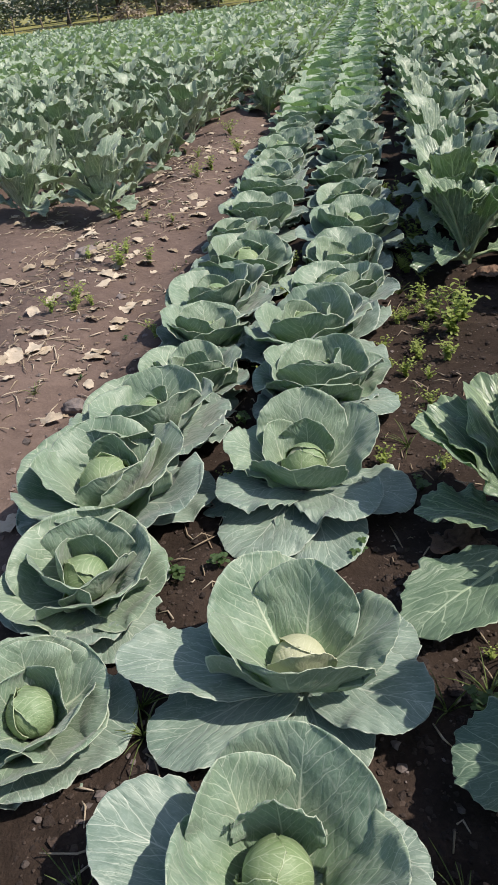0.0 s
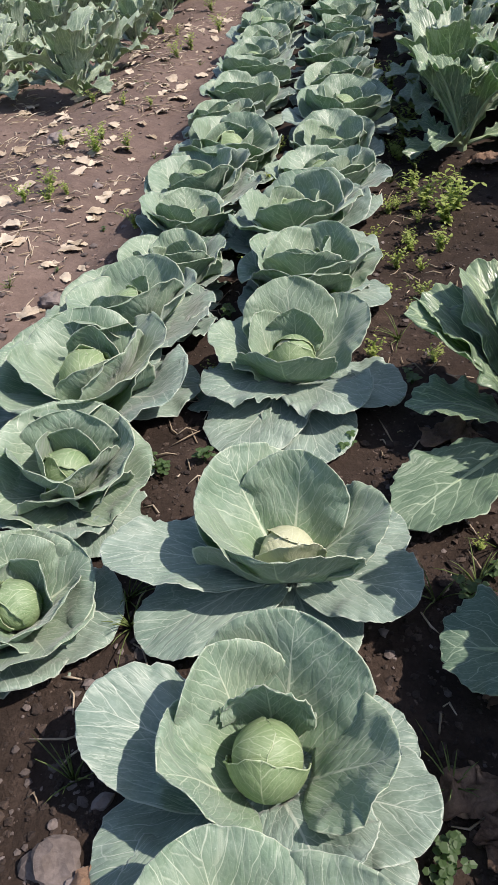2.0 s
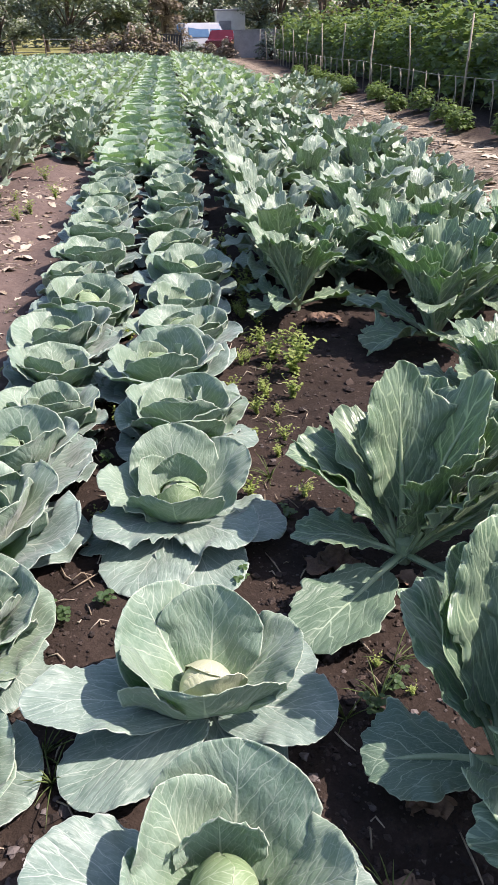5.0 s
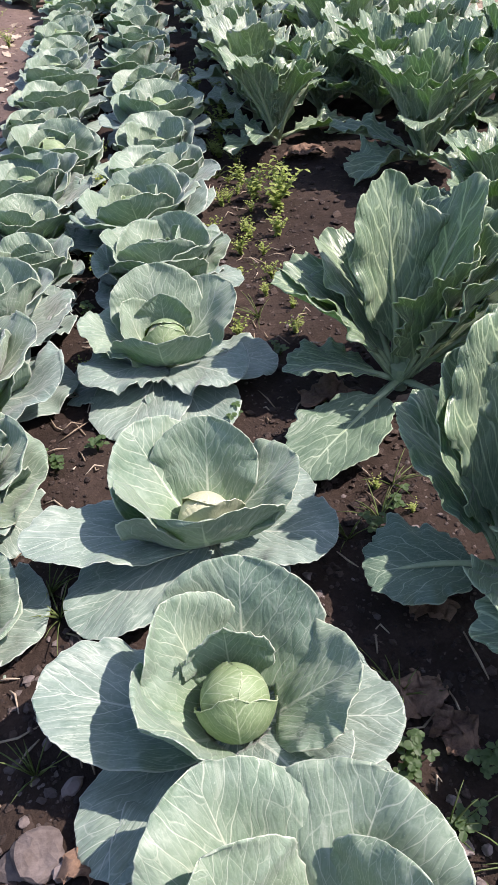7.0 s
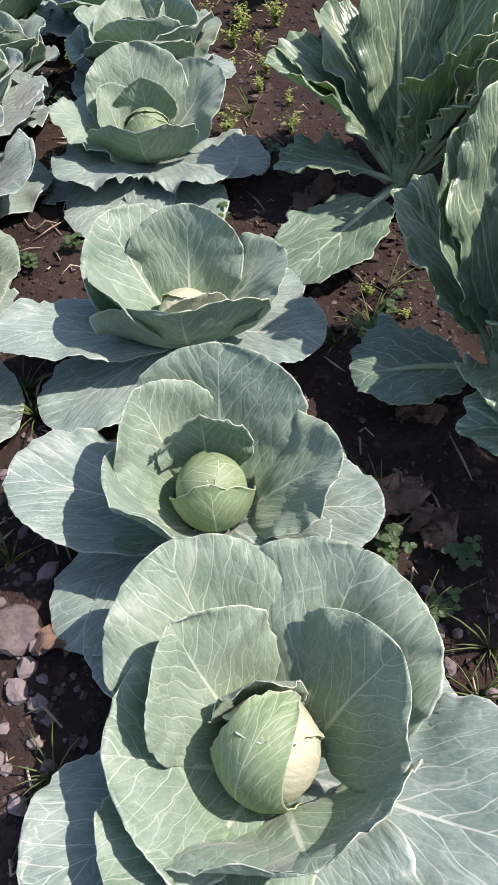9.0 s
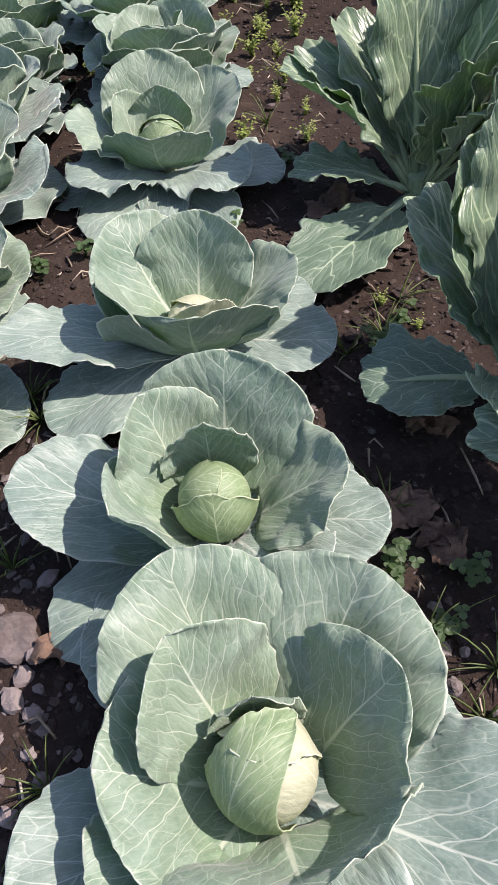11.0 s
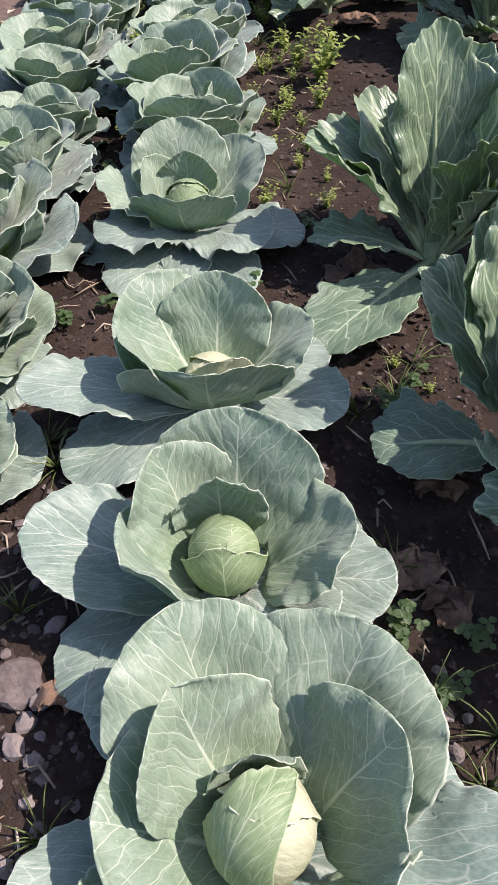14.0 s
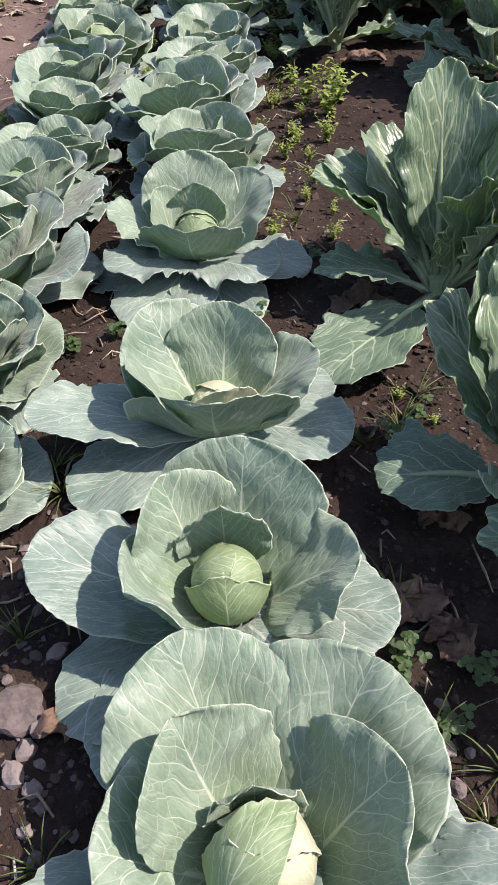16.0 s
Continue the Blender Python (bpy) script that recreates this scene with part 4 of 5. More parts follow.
pale = []
for k in range(7):
    v, f, uv = crumpled(0.11 + 0.02 * (k % 3), 0.034 + 0.012 * (k % 2), 0.014, 330 + k)
    pale.append(mesh_of("bleached_leaf", v, f, STRAW, uv))
spots = [(-1.3, 3.1), (-1.5, 2.4), (-1.84, 3.92), (-1.24, 2.7), (-1.15, 3.72), (-1.65, 4.47), (-2.38, 6.13), (-1.65, 6.98), (-1.2, 5.2), (-1.35, 4.4), (-1.5, 5.6), (-2.2, 5.3), (-1.4, 7.6), (-2.0, 7.2), (-1.0, 8.2), (-1.35, 6.3), (-2.0, 4.7)]
for n in range(290):
    cx, cy = spots[n % len(spots)]
    x, y = cx + r2.gauss(0, 0.3), cy + r2.gauss(0, 0.42)
    if n > 230:
        x, y = r2.uniform(2.3, 3.9), r2.uniform(5.5, 16)
    if -0.95 < x < 0.5:
        x = -1.1
    single("bleached_leaf", pale[n % 7], STRAW, "dry bleached leaf scrap lying on soil", "dead leaf", "bleached leaf scraps", pose(x, y, height(x, y) + 0.003, r2.uniform(-15, 15), r2.uniform(-15, 15), r2.uniform(0, 360)) @ Matrix.Scale(r2.uniform(0.3, 0.95) * (1.8 if n > 230 else 1), 4))
straw = Heap()
for n in range(1700):
    if n < 800:
        cx, cy = spots[n % len(spots)]
        x, y, w = cx + r2.gauss(0, 0.14), cy + r2.gauss(0, 0.2), 0.8
    elif n < 950:
        x, y, w = r2.choice((r2.uniform(0.2, 0.5), r2.uniform(-0.4, -0.2))), r2.uniform(0.2, 3.5), 0.6
    else:
        x, y, w = r2.uniform(2.2, 4.2), r2.uniform(5.5, 22), 2.6
    L, a = r2.uniform(0.03, 0.12) * w * (2.2 if n % 5 == 0 else 1), r2.uniform(0, 6.28)
    z = height(x, y)
    p = [(x + math.cos(a) * L * (q - 0.5), y + math.sin(a) * L * (q - 0.5) + 0.01 * math.sin(q * 5 + n), z + 0.006 + 0.006 * math.sin(3.14 * q) * (n % 3)) for q in (0, 0.5, 1)]
    tv, tf = tube(p, [0.003 * w, 0.0042 * w, 0.002 * w], 4)
    straw.v.append(np.array(tv, dtype=np.float32)), straw.uv.append(np.zeros((len(tv), 3)))
    straw.f.extend([tuple(i + straw.n for i in q) for q in tf])
    straw.n += len(tv)
tagged(new("straw", straw.mesh("straw", STRAW)), "dry pale stalks and straw scattered on the soil", "straw", kind="stuff")


def oval(L, W, droop=0.3):
    """A small leaf along +x, folded along its rib."""
    v = np.array([(0, 0, 0), (0.3 * L, W * 0.8, 0.10 * L), (0.3 * L, 0, 0.04 * L), (0.3 * L, -W * 0.8, 0.10 * L), (0.72 * L, W * 0.85, 0.05 * L - droop * 0.2 * L), (0.72 * L, 0, -droop * 0.25 * L), (0.72 * L, -W * 0.85, 0.05 * L - droop * 0.2 * L), (L, 0, -droop * 0.5 * L)])
    f = [(0, 2, 1, 1), (0, 3, 2, 2), (1, 2, 5, 4), (2, 3, 6, 5), (4, 5, 7, 7), (5, 6, 7, 7)]
    return v, [tuple(dict.fromkeys(q)) for q in f]


def add_any(h, v, f):
    h.v.append(np.asarray(v, dtype=np.float32)), h.uv.append(np.zeros((len(v), 3)))
    h.f.extend([tuple(int(i) + h.n for i in q) for q in f])
    h.n += len(v)


def tilted(v, el, az, at):
    c, s = math.cos(el), math.sin(el)
    v = np.asarray(v)
    w = np.stack([v[:, 0] * c - v[:, 2] * s, v[:, 1], v[:, 0] * s + v[:, 2] * c], 1)
    return turned(w, az, at)


def build_weed(kind, seed):
    """Clover-like tufts, bushy weeds and grass tufts; each sprig or blade is a part."""
    r = random.Random(seed)
    e = thing({"clover": "clover", "bushy": "weed", "grass": "grass_tuft"}[kind], "", "weed" if kind != "grass" else "grass", "weeds between the rows")
    if kind == "grass":
        for _ in range(12):
            az, L, el = r.uniform(0, 6.28), r.uniform(0.06, 0.15), r.uniform(0.5, 1.3)
            pts = [(math.cos(az) * L * math.cos(el) * q, math.sin(az) * L * math.cos(el) * q, L * (math.sin(el) * q - 0.35 * q * q)) for q in (0, 0.35, 0.7, 1)]
            tv, tf = tube(pts, [0.0018, 0.0018, 0.0013, 0.0004], 3)
            part("blade", mesh_of("blade", tv, tf, GRASSB), GRASSB, e)
        return e
    stems = 8 if kind == "clover" else 13
    tall = 0.04 if kind == "clover" else 0.16
    mat = CLOVER if kind == "clover" else WEED
    rings = 4 if kind == "clover" else 11
    for _ in range(stems):
        h = Heap()
        az, lean, H = r.uniform(0, 6.28), r.uniform(0.1, 0.9), tall * r.uniform(0.5, 1.2)
        top = (math.cos(az) * lean * H, math.sin(az) * lean * H, H)
        line = [(top[0] * q * q, top[1] * q * q, H * q) for q in (k / (rings - 1) for k in range(rings))]
        tv, tf = tube(line, [0.0017 - 0.0008 * k / rings for k in range(rings)], 3)
        add_any(h, tv, tf)
        for j in range(3 if kind == "clover" else 10):
            ring = rings - 1 if kind == "clover" else j + 1
            v, f = oval(0.015 * r.uniform(0.8, 1.3), 0.0075) if kind == "clover" else oval(0.034 * r.uniform(0.6, 1.3), 0.010)
            first = h.n
            add_any(h, tilted(v, r.uniform(-0.1, 0.3) if kind == "clover" else r.uniform(-0.2, 0.8), az + j * 2.1 if kind == "clover" else r.uniform(0, 6.28), line[ring]), f)
            h.f.append((first, ring * 3 + j % 3, ring * 3 + (j + 1) % 3))
        part("sprig", h.mesh("sprig", mat, False), mat, e)
    return e


WEED_LABEL = {"clover": "small three-leaved clover weed on dark soil", "bushy": "bushy yellow-green weed between the plants", "grass": "thin tuft of green grass in the soil"}
SPOTS = [("clover", *p, 1.0) for p in [(0.31, 0.64), (0.28, 0.70), (0.43, 0.59), (0.28, 1.21), (0.46, 1.22), (0.13, 1.63), (-0.07, 1.64), (0.47, 1.08), (0.32, 1.97), (-0.23, 1.55), (-0.33, 1.50), (0.40, 1.16), (-0.27, 2.3), (0.30, 0.60), (0.36, 0.5)]]
SPOTS += [("bushy", *p) for p in [(0.50, 3.05, 0.9), (0.43, 3.22, 0.8), (0.56, 3.18, 0.85), (0.47, 2.85, 0.6), (0.40, 3.45, 0.7), (0.41, 4.35, 0.9), (0.38, 4.1, 0.8), (0.45, 4.7, 1.0), (0.28, 3.21, 0.5), (0.30, 2.75, 0.5), (0.25, 2.45, 0.45), (0.36, 2.9, 0.5), (0.44, 1.30, 0.22), (0.50, 1.20, 0.2), (0.34, 5.2, 1.0), (-1.29, 4.19, 0.9), (-1.33, 4.45, 0.6), (-1.47, 3.53, 0.6), (-1.36, 3.63, 0.7), (-1.23, 6.8, 0.9), (-1.27, 6.41, 0.8), (-1.12, 7.6, 0.9), (-0.84, 3.24, 0.6), (-0.25, 2.6, 0.5), (-0.26, 3.05, 0.6), (-0.24, 3.5, 0.6), (-0.25, 4.0, 0.6), (-0.27, 1.95, 0.35), (-0.3, 1.2, 0.35), (-1.3, 8.3, 1.0)]]
SPOTS += [("grass", *p, 1.0) for p in [(-0.30, 1.02), (-0.33, 1.1), (-0.26, 0.75), (-0.33, 0.7), (0.42, 0.43), (0.38, 0.36), (0.33, 0.5), (0.42, 1.2), (0.33, 1.15), (-0.24, 0.33), (0.48, 1.3), (-0.85, 2.2), (0.33, 0.75), (0.29, 2.2), (0.3, 3.6)]]
for n in range(46):
    SPOTS.append(("bushy" if n % 4 else "grass", r2.gauss(0.33, 0.06), r2.uniform(2.0, 5.6), r2.uniform(0.22, 0.5)))
for n in range(30):
    SPOTS.append((("bushy", "grass", "clover")[n % 3], r2.uniform(-1.7, -0.75), r2.uniform(2.2, 8), r2.uniform(0.3, 0.7)))
weeds = {k: [build_weed(k, 70 + n) for n in range(3)] for k in WEED_LABEL}
placed = set()
for n, (k, x, y, s) in enumerate(SPOTS):
    src, m = weeds[k][n % 3], pose(x, y, height(x, y) - 0.002, 0, 0, n * 77) @ Matrix.Scale(s, 4)
    tagged(src, WEED_LABEL[k])
    if src.name in placed:
        copy_thing(src, m)
    else:
        placed.add(src.name)
        src.matrix_basis = m


# ---- bean hedge, canes and tomatoes beside the field ----
def foliage(name, material, count, place, size, seed, up=0.4, swing=1.0):
    """Many small folded leaves; place(r) gives the spot and the outward direction."""
    r = random.Random(seed)
    q = np.random.default_rng(seed)
    spots = [place(r) for _ in range(count)]
    at = np.array([p for p, _ in spots])
    az = np.array([math.atan2(o[1], o[0]) for _, o in spots]) + q.uniform(-swing, swing, count)
    el = q.uniform(-0.9, 0.5, count) * (1 - up) + up * q.uniform(-0.3, 0.8, count)
    L = size * q.uniform(0.6, 1.3, count)
    base = np.array([(0, 0, 0), (0.42, 0.42, 0.09), (0.5, 0, 0), (0.42, -0.42, 0.09), (1, 0, -0.2)])
    v = base[None] * L[:, None, None]
    c, s = np.cos(el)[:, None], np.sin(el)[:, None]
    x, y, z = v[..., 0] * c - v[..., 2] * s, v[..., 1], v[..., 0] * s + v[..., 2] * c
    c, s = np.cos(az)[:, None], np.sin(az)[:, None]
    v = np.stack([x * c - y * s, x * s + y * c, z], -1) + at[:, None]
    f = np.array([(0, 2, 1), (0, 3, 2), (1, 2, 4), (2, 3, 4)])[None] + 5 * np.arange(count)[:, None, None]
    return mesh_of(name, v.reshape(-1, 3), f.reshape(-1, 3), material, None, False)


def hedge():
    e = thing("bean_hedge", "thick bean hedge with light green leaves on canes", "hedge")

    def place(r):
        y = 8 + 34 * r.random() ** 1.3
        top = 1.75 + 0.26 * math.sin(y * 1.1) + 0.24 * math.sin(y * 2.7 + 1) + 0.1 * math.sin(y * 6.1)
        a = r.uniform(0, math.pi)
        x = 6.25 - math.cos(a) * (0.62 + 0.12 * math.sin(y * 3))
        z = 0.08 + (top - 0.08) * (math.sin(a) ** 0.45) * r.uniform(0.04, 1.0) ** 0.6
        x += r.gauss(0, 0.1)
        return (x, y, z), (-math.cos(a), 0.0)

    part("leaves", foliage("leaves", BEAN, 24000, place, 0.19, 4, 0.3, 3.1), BEAN, e)
    # added dark lumps behind the leaves, standing in for the shade inside
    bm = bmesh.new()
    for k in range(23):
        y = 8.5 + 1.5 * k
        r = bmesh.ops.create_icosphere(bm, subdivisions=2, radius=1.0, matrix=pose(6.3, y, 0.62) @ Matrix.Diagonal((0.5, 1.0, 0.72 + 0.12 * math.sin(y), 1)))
    part("core", bm, TREEB, e, "dark filler lumps that stand in for inner shade")
    return e


hedge()
for k in range(12):
    y = 10.4 + 3.45 * k * (1 - 0.008 * k)
    tv, tf = tube([(5.12, y, -0.05), (5.12 + 0.02 * math.sin(k), y, 0.7), (5.13 + 0.06 * math.sin(k * 2.3), y + 0.05 * math.cos(k), 1.42 + 0.12 * math.sin(k * 1.7))], [0.022, 0.020, 0.015], 7)
    single("cane", mesh_of("cane", tv, tf, CANE), CANE, "tall weathered cane pole standing in soil", "pole", "canes along the hedge")
for k in range(34):
    y = 9.6 + 0.85 * k
    e = thing("stake", "short cane stake with twine tied at its top", "stake", "short stakes along the hedge", (4.98, y, 0))
    tv, tf = tube([(0, 0, -0.03), (0.01, 0.02 * math.sin(k), 0.35), (0.03 * math.sin(k * 1.9), 0.03, 0.62)], [0.010, 0.009, 0.007], 6)
    part("stick", mesh_of("stick", tv, tf, CANE), CANE, e)
    tv, tf = tube([(0.03 * math.sin(k * 1.9), 0.03, 0.60), (0.05, 0.10, 0.45), (0.03, 0.14, 0.2)], [0.012, 0.005, 0.004], 5)
    part("string", mesh_of("string", tv, tf, TWINE), TWINE, e, "pale twine")
tv, tf = tube([(5.0, 9.0 + 3 * k, 0.60 + 0.03 * math.sin(k * 2)) for k in range(11)], [0.004] * 11, 4)
single("twine_line", mesh_of("twine_line", tv, tf, TWINE), TWINE, "pale twine stretched along the stakes", "twine")


def tomato(n, x, y, s):
    e = thing("tomato_plant", "low bushy tomato plant with small leaves", "tomato plant", "tomato plants by the stakes", (x, y, height(x, y)))

    def place(r):
        a, q = r.uniform(0, 6.28), r.random() ** 0.5
        return (math.cos(a) * 0.28 * s * q, math.sin(a) * 0.30 * s * q, s * (0.06 + 0.44 * r.random() * (1 - 0.5 * q * q))), (math.cos(a), math.sin(a))

    part("foliage", foliage("foliage", TOMATO, 420, place, 0.075, 500 + n), TOMATO, e)
    tv, tf = tube([(0, 0, -0.02), (0.02, 0.01, 0.2 * s), (0.03, -0.02, 0.4 * s)], [0.008, 0.006, 0.003], 5)
    part("stem", mesh_of("stem", tv, tf, RIB), RIB, e)


for n in range(16):
    tomato(n, 4.4 + 0.12 * math.sin(n * 2.1), 9.0 + 1.25 * n + 0.3 * math.sin(n * 3.3), 0.62 + 0.22 * math.sin(n * 1.3) ** 2)
for n in range(14):
    x, y = 2.85 + 0.45 * (n % 2) + r2.uniform(-0.08, 0.08), 15.6 + 0.42 * n + r2.uniform(-0.1, 0.1)
    copy_thing(mkinds[n % 4], pose(x, y, height(x, y) - 0.01, 0, 0, n * 61) @ Matrix.Scale(0.85, 4))


# ---- far edge: fence, brush, yard and trees ----
def post(x, y, h):
    tv, tf = tube([(x, y, -0.1), (x + 0.02, y, h * 0.5), (x + 0.03 * math.sin(x), y, h)], [0.05, 0.045, 0.04], 7)
    single("fence_post", mesh_of("fence_post", tv, tf, BARK), BARK, "grey wooden fence post at the meadow", "fence post", "fence posts")


for k in range(15):
    post(-5.2 - 1.9 * k, 51.5 + 0.1 * math.sin(k), 1.25 + 0.15 * math.sin(k * 2.2))
for z in (0.45, 0.8, 1.1):
    tv, tf = tube([(-5.2 - 1.9 * k, 51.45, z + 0.02 * math.sin(k)) for k in range(15)], [0.006] * 15, 4)
    single("fence_wire", mesh_of("fence_wire", tv, tf, ROOF), ROOF, "thin rusty wire between fence posts", "wire", "fence wires")
bm = box((0.75, 0.35, 0.34), (0, 0, 0.17), (0, 0, 0), 0.03)
add_box(bm, (0.79, 0.39, 0.04), (0, 0, 0.34), (0, 0, 0), 0.01)
single("crate", bm, DARKMETAL, "black plastic crate at the meadow fence", "crate", m=pose(-7.3, 50.4, 0))


def brush(n, x, y, w, h, mat, label):
    e = thing("bush", label, "bush", "bushes along the field edge", (x, y, 0))

    def place(r):
        a, b = r.uniform(0, 6.28), r.random()
        q = (1 - b * b) ** 0.5 * r.uniform(0.5, 1.0)
        k = 1 + 0.3 * math.sin(3 * a + n) * math.sin(5 * b)
        return (math.cos(a) * w * q * k, math.sin(a) * w * 0.7 * q * k, h * b * k), (math.cos(a), math.sin(a))

    part("foliage", foliage("foliage", mat, 900, place, 0.2, 600 + n), mat, e)
    for j in range(9):
        a = j * 0.7
        tv, tf = tube([(0, 0, -0.05), (math.cos(a) * w * 0.4, math.sin(a) * w * 0.3, h * 0.5), (math.cos(a) * w * 0.7, math.sin(a) * w * 0.5, h * (0.8 + 0.3 * math.sin(j)))], [0.03, 0.02, 0.006], 4)
        part("twig", mesh_of("twig", tv, tf, BARK), BARK, e)


for n, (x, y, w, h, mat) in enumerate([(-11.5, 51, 1.0, 1.1, BRUSH), (-5.0, 51.5, 0.8, 0.8, BRUSH), (-4.0, 52, 0.9, 0.9, BRUSH), (-2.9, 51, 1.0, 1.1, BRUSH), (-1.8, 50.5, 1.0, 1.5, BRUSH), (-0.8, 50.5, 0.9, 1.4, BRUSH), (0.2, 49.5, 0.7, 0.7, BRUSH), (1.6, 49.5, 0.8, 0.7, TREEA), (2.6, 49, 0.7, 0.6, BRUSH), (0.9, 53, 0.9, 1.9, TREEC), (-15, 53, 1.4, 1.0, BRUSH), (3.6, 47.5, 0.7, 0.8, BRUSH), (5.6, 44, 0.8, 1.2, TREEB)]):
    brush(n, x, y, w, h, mat, "dry greyish brush at the end of the field" if mat is BRUSH else "leafy bush at the end of the field")

gate = thing("gate", "dark slatted metal gate at the yard", "gate", at=(0.45, 51.0, 0))
part("gate_frame", add_box(add_box(add_box(box((1.25, 0.06, 0.07), (0, 0, 1.22), (0, 3, 0)), (1.25, 0.06, 0.07), (0, 0, 0.35)), (0.07, 0.06, 1.2), (-0.6, 0, 0.7)), (0.07, 0.06, 1.2), (0.6, 0, 0.7)), DARKMETAL, gate)
for k in range(7):
    part("slat", box((0.11, 0.03, 0.85), (-0.48 + 0.16 * k, 0, 0.78), (0, 8, 0)), DARKMETAL, gate)


def wheel(parent, x, y):
    bm = bmesh.new()
    bmesh.ops.create_cone(bm, segments=20, cap_ends=True, radius1=0.32, radius2=0.32, depth=0.2, matrix=pose(x, y, 0.32, 90, 0, 0))
    w = part("wheel", bm, RUBBER, parent)
    bm = bmesh.new()
    bmesh.ops.create_cone(bm, segments=16, cap_ends=True, radius1=0.19, radius2=0.17, depth=0.22, matrix=pose(x, y, 0.32, 90, 0, 0))
    part("rim", bm, ROOF, w)


def vehicle(name, label, category, at, turn, paint, L, H, roof_from):
    """A body swept from its side outline, with glazing and wheels."""
    e = thing(name, label, category, at=at, turn=turn)
    out = [(-L / 2, 0.35), (-L / 2, 0.85), (-L / 2 + roof_from, 0.95), (-L / 2 + roof_from + 0.5, H), (L / 2 - 0.25, H), (L / 2, 0.95), (L / 2, 0.35)]
    bm = bmesh.new()
    for s in (-0.82, 0.82):
        bm.faces.new([bm.verts.new((x, s * (0.88 if z > 1.0 else 1), z)) for x, z in out])
    bm.verts.ensure_lookup_table()
    n = len(out)
    for i in range(n):
        j = (i + 1) % n
        bm.faces.new((bm.verts[i], bm.verts[j], bm.verts[n + j], bm.verts[n + i]))
    bmesh.ops.recalc_face_normals(bm, faces=bm.faces[:])
    bmesh.ops.bevel(bm, geom=bm.edges[:], offset=0.06, segments=2, affect="EDGES")
    part("body", bm, paint, e)
    for s in (-1, 1):
        for a, b in ((roof_from + 0.42, roof_from + 1.15), (roof_from + 1.25, L - 0.45)):
            part("side_window", box((b - a, 0.02, H - 1.14), ((a + b) / 2 - L / 2, s * 0.765, (H + 1.0) / 2 - 0.02), (s * 9, 0, 0), 0.008), GLASS, e, "bluish tinted glass")
    part("rear_window", box((0.02, 1.15, H - 1.15), (L / 2 - 0.10, 0, (H + 1.0) / 2), (0, -20, 0), 0.008), GLASS, e)
    for x in (-L / 2 + 0.75, L / 2 - 0.75):
        for s in (-0.75, 0.75):
            wheel(e, x, s)
    part("tail_light", box((0.03, 0.14, 0.22), (L / 2 - 0.005, 0.68, 0.9), (0, 0, 0), 0.01), REDCAR, e, "red lamp lens")
    part("tail_light", box((0.03, 0.14, 0.22), (L / 2 - 0.005, -0.68, 0.9), (0, 0, 0), 0.01), REDCAR, e, "red lamp lens")
    return e


vehicle("van", "pale van with bluish windows parked in the yard", "van", (2.6, 55.5, 0), 200, WHITECAR, 3.6, 1.85, 0.5)
vehicle("car", "maroon car parked beside the pale van", "car", (3.75, 53.6, 0), 75, REDCAR, 3.6, 1.42, 0.9)


def shed(name, label, x, y, w, d, h, mat, turn=0):
    e = thing(name, label, "shed", at=(x, y, 0), turn=turn)
    part("wall", box((w, d, h), (0, 0, h / 2), (0, 0, 0), 0.02), mat, e)
    part("roof", box((w + 0.2, d + 0.2, 0.07), (0, 0, h + 0.05), (2, 0, 0), 0.01), ROOF, e)
    part("door", box((0.8, 0.05, 1.95), (-w * 0.2, -d / 2 - 0.02, 0.98), (0, 0, 0), 0.01), GREYWALL, e)
    return e


shed("shed", "small pale plastered shed behind the car", 4.5, 57.5, 1.9, 2.0, 2.55, PLASTER)
yard = box((3.4, 0.2, 1.35), (0, 0, 0.67), (0, 0, 0), 0.015)
add_box(yard, (3.45, 0.26, 0.06), (0, 0, 1.38), (0, 0, 0), 0.01)
single("yard_wall", yard, GREYWALL, "low grey rendered yard wall", "wall", m=pose(5.6, 47.0, 0, 0, 0, -6))
house = thing("house", "grey concrete block house behind the hedge", "house", at=(17.2, 41, 0), turn=-8)
part("wall", box((7.5, 6, 4.6), (0, 0, 2.3), (0, 0, 0), 0.02), BLOCK, house)
part("roof", box((8.0, 6.5, 0.18), (0, 0, 4.7), (0, 0, 0), 0.02), ROOF, house)
win = part("window", box((1.2, 0.06, 1.1), (-1.6, -3.0, 2.6), (0, 0, 0), 0.01), GLASS, house)
part("sill", box((1.4, 0.2, 0.06), (-1.6, -3.06, 2.0), (0, 0, 0), 0.01), PLASTER, win)


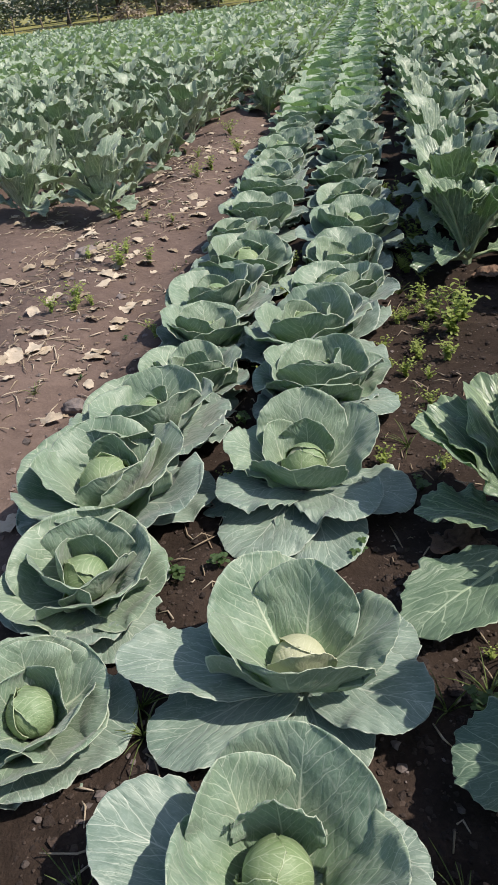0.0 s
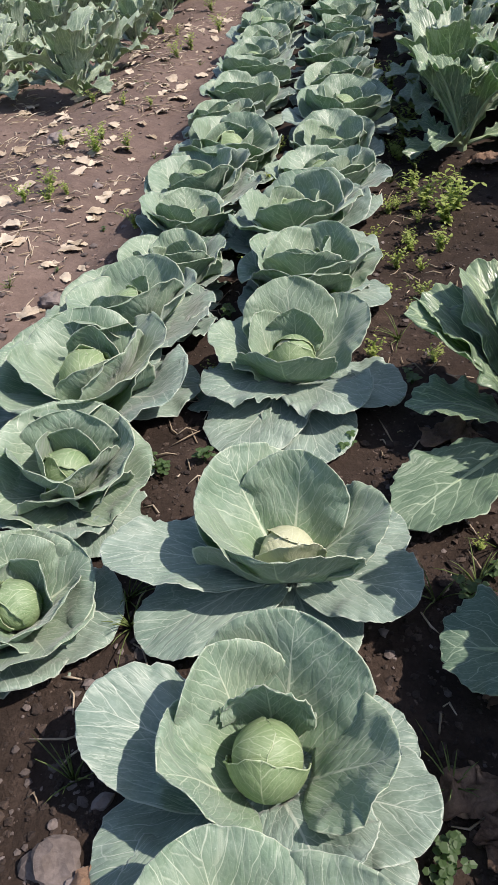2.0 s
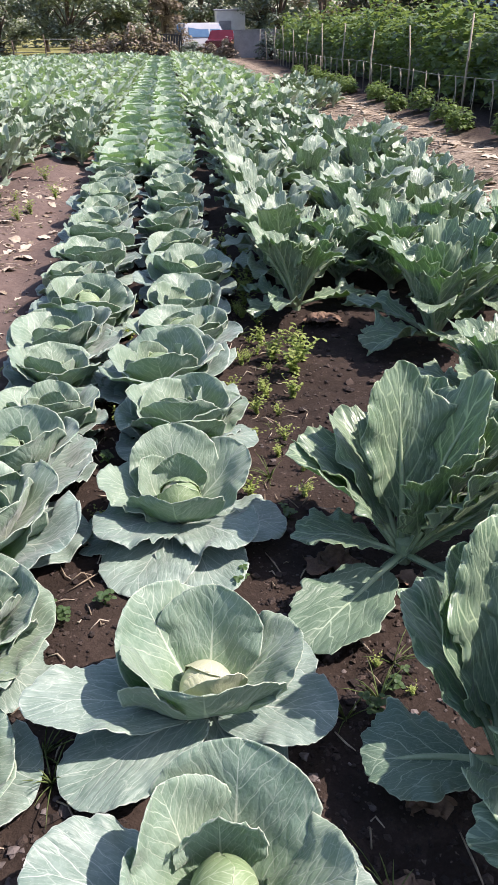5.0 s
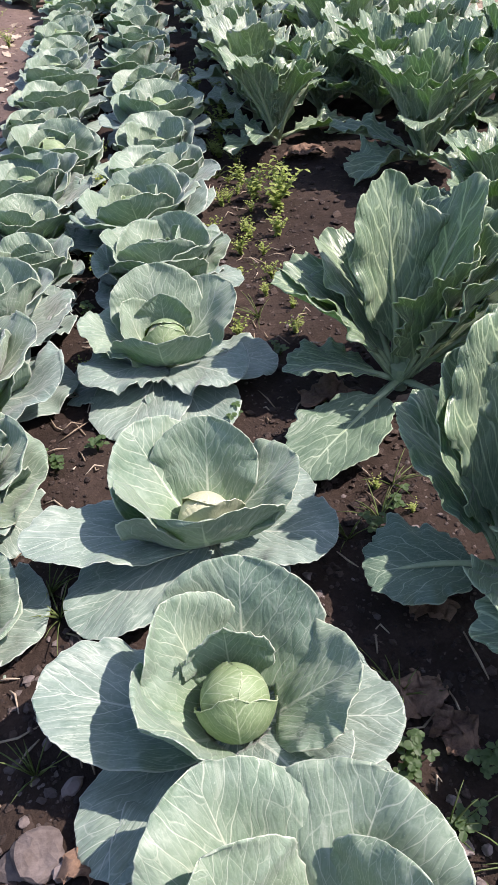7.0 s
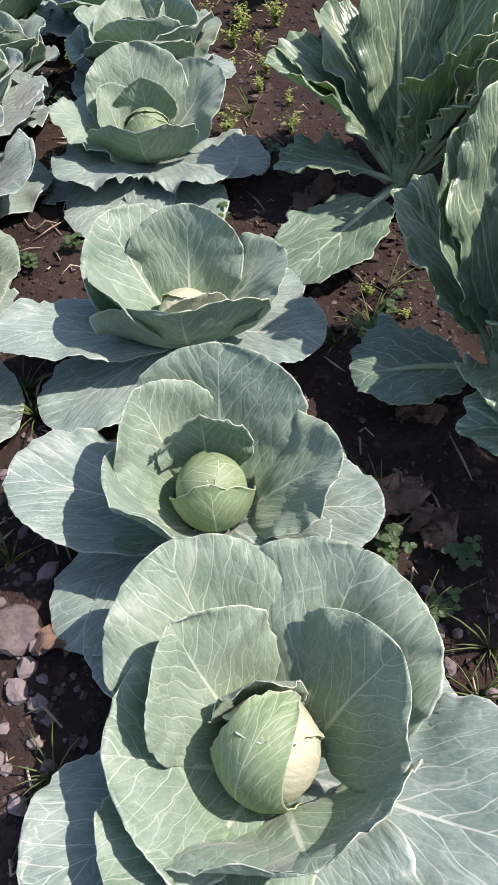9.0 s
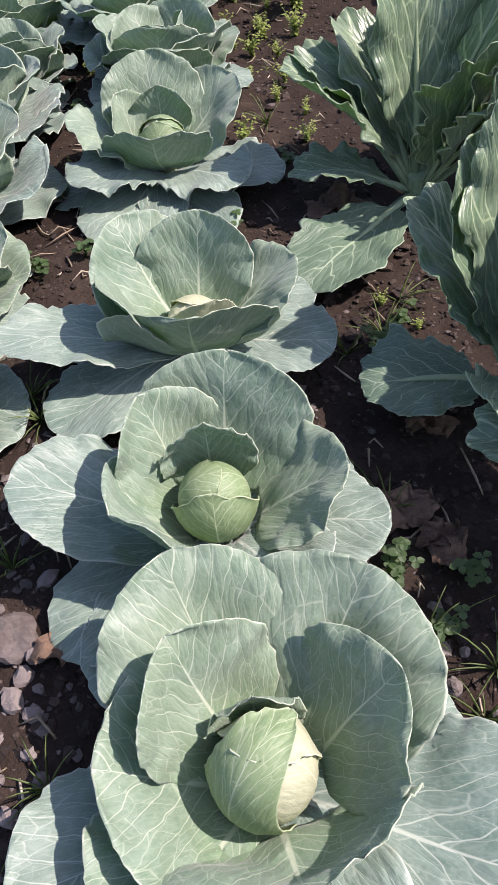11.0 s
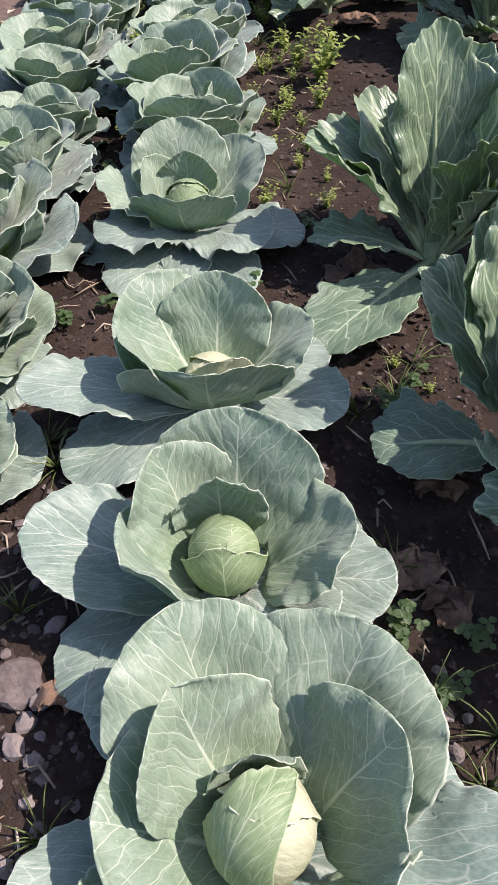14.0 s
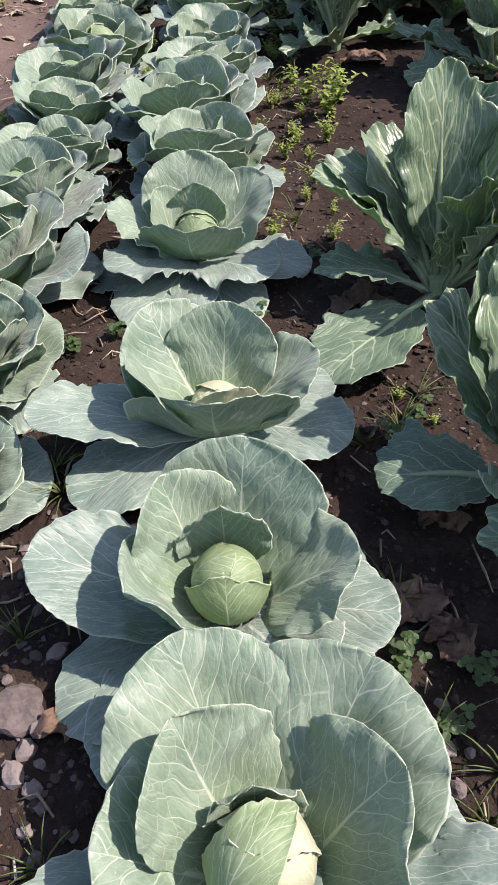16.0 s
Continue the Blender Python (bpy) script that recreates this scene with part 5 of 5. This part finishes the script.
def tree(n, x, y, w, h, base, mat, leaves, size, label):
    e = thing("tree", label, "tree", "trees beyond the field", (x, y, 0))
    r = random.Random(700 + n)
    tv, tf = tube([(0, 0, -0.2), (0.1 * math.sin(n), 0.1, base * 0.7), (0.3 * math.sin(n * 2), 0, base + 0.25 * (h - base)), (0.4 * math.sin(n * 2), 0.1, base + 0.7 * (h - base))], [0.22, 0.17, 0.12, 0.03], 8)
    part("trunk", mesh_of("trunk", tv, tf, BARK), BARK, e)
    clumps = []
    for j in range(26):
        a, b = r.uniform(0, 6.28), r.random()
        q = (1 - (2 * b - 0.9) ** 2 * 0.7) * r.uniform(0.35, 1.0)
        c = (math.cos(a) * w * q, math.sin(a) * w * q, base + (h - base) * b)
        clumps.append((c, r.uniform(0.35, 0.75) * w * 0.5))
        if j < 14:
            tv, tf = tube([(0.1 * math.sin(n), 0.05, base * 0.6 + 0.3 * b * (h - base)), (c[0] * 0.5, c[1] * 0.5, c[2] * 0.75 + 0.1), c], [0.09, 0.05, 0.015], 5)
            part("limb", mesh_of("limb", tv, tf, BARK), BARK, e)

    def place(rr):
        (cx, cy, cz), s = clumps[rr.randrange(26)]
        a, b, q = rr.uniform(0, 6.28), rr.uniform(-1, 1), rr.random() ** 0.4
        d = (1 - b * b) ** 0.5
        return (cx + math.cos(a) * d * q * s, cy + math.sin(a) * d * q * s, max(0.1, cz + b * q * s * 0.75)), (math.cos(a), math.sin(a))

    part("crown", foliage("crown", mat, leaves, place, size, 800 + n), mat, e)
    return e


GG, DK, RU = "grey-green feathery tree beyond the field", "dense dark green tree beyond the field", "rusty-leaved tree behind the hedge"
TREES = [(-22, 74, 4.2, 9, 0.8, TREEB, DK), (-29, 80, 5, 11, 1.0, TREEB, DK), (-17.5, 70, 3.8, 8, 0.6, TREEA, GG), (-13.5, 72, 3.2, 7.5, 0.5, TREEA, GG), (-10.5, 78, 2.6, 9, 1.2, TREEB, DK), (-7.2, 68, 3.6, 7.5, 1.3, TREEA, GG), (-3.2, 70, 3.0, 8, 1.6, TREEA, GG), (-36, 78, 5, 10, 0.8, TREEA, GG),
         (-1.0, 82, 3.8, 10, 1.5, TREEB, DK), (3.5, 76, 3.8, 9.5, 1.8, TREEB, DK), (7.8, 66, 3.0, 8, 1.5, TREEB, DK), (7.6, 55, 2.2, 6, 0.9, TREEB, DK), (9.2, 48, 2.4, 6.5, 1.0, TREEC, RU), (11.2, 44, 2.4, 6.5, 1.2, TREEA, GG), (9.5, 38, 1.8, 5.5, 1.0, TREEC, RU), (11.0, 34, 2.0, 6, 1.0, TREEB, DK), (10.5, 28, 1.7, 5.5, 1.2, TREEA, GG), (12.5, 25, 2.2, 6, 1.2, TREEB, DK), (13.8, 30, 2.0, 5.5, 1.0, TREEA, GG), (-6, 90, 5, 11, 1.0, TREEB, DK), (-16, 92, 5, 11, 1.0, TREEB, DK), (9, 80, 5, 11, 1.0, TREEB, DK), (-46, 90, 6, 12, 1.0, TREEB, DK), (-26, 95, 6, 12, 1, TREEA, GG), (0.2, 66, 1.1, 4.6, 1.4, BRUSH, "pale dry-leaved tree behind the yard")]
for n, (x, y, w, h, base, mat, label) in enumerate(TREES):
    tree(n, x, y, w, h, base, mat, 7000 if n < 18 else 4000, 0.30 if y > 60 else 0.2, label)


def far_place(r):
    x = r.uniform(-110, 60)
    return (x, 108 + r.uniform(-5, 5), r.random() ** 0.8 * (8.5 + 2.2 * math.sin(x * 0.21) + 1.3 * math.sin(x * 0.63))), (r.uniform(-1, 1), -1.0)


tagged(new("far_woods", foliage("far_woods", TREEA, 26000, far_place, 0.95, 99)), "hazy belt of grey-green trees in the distance", "woods", kind="stuff")
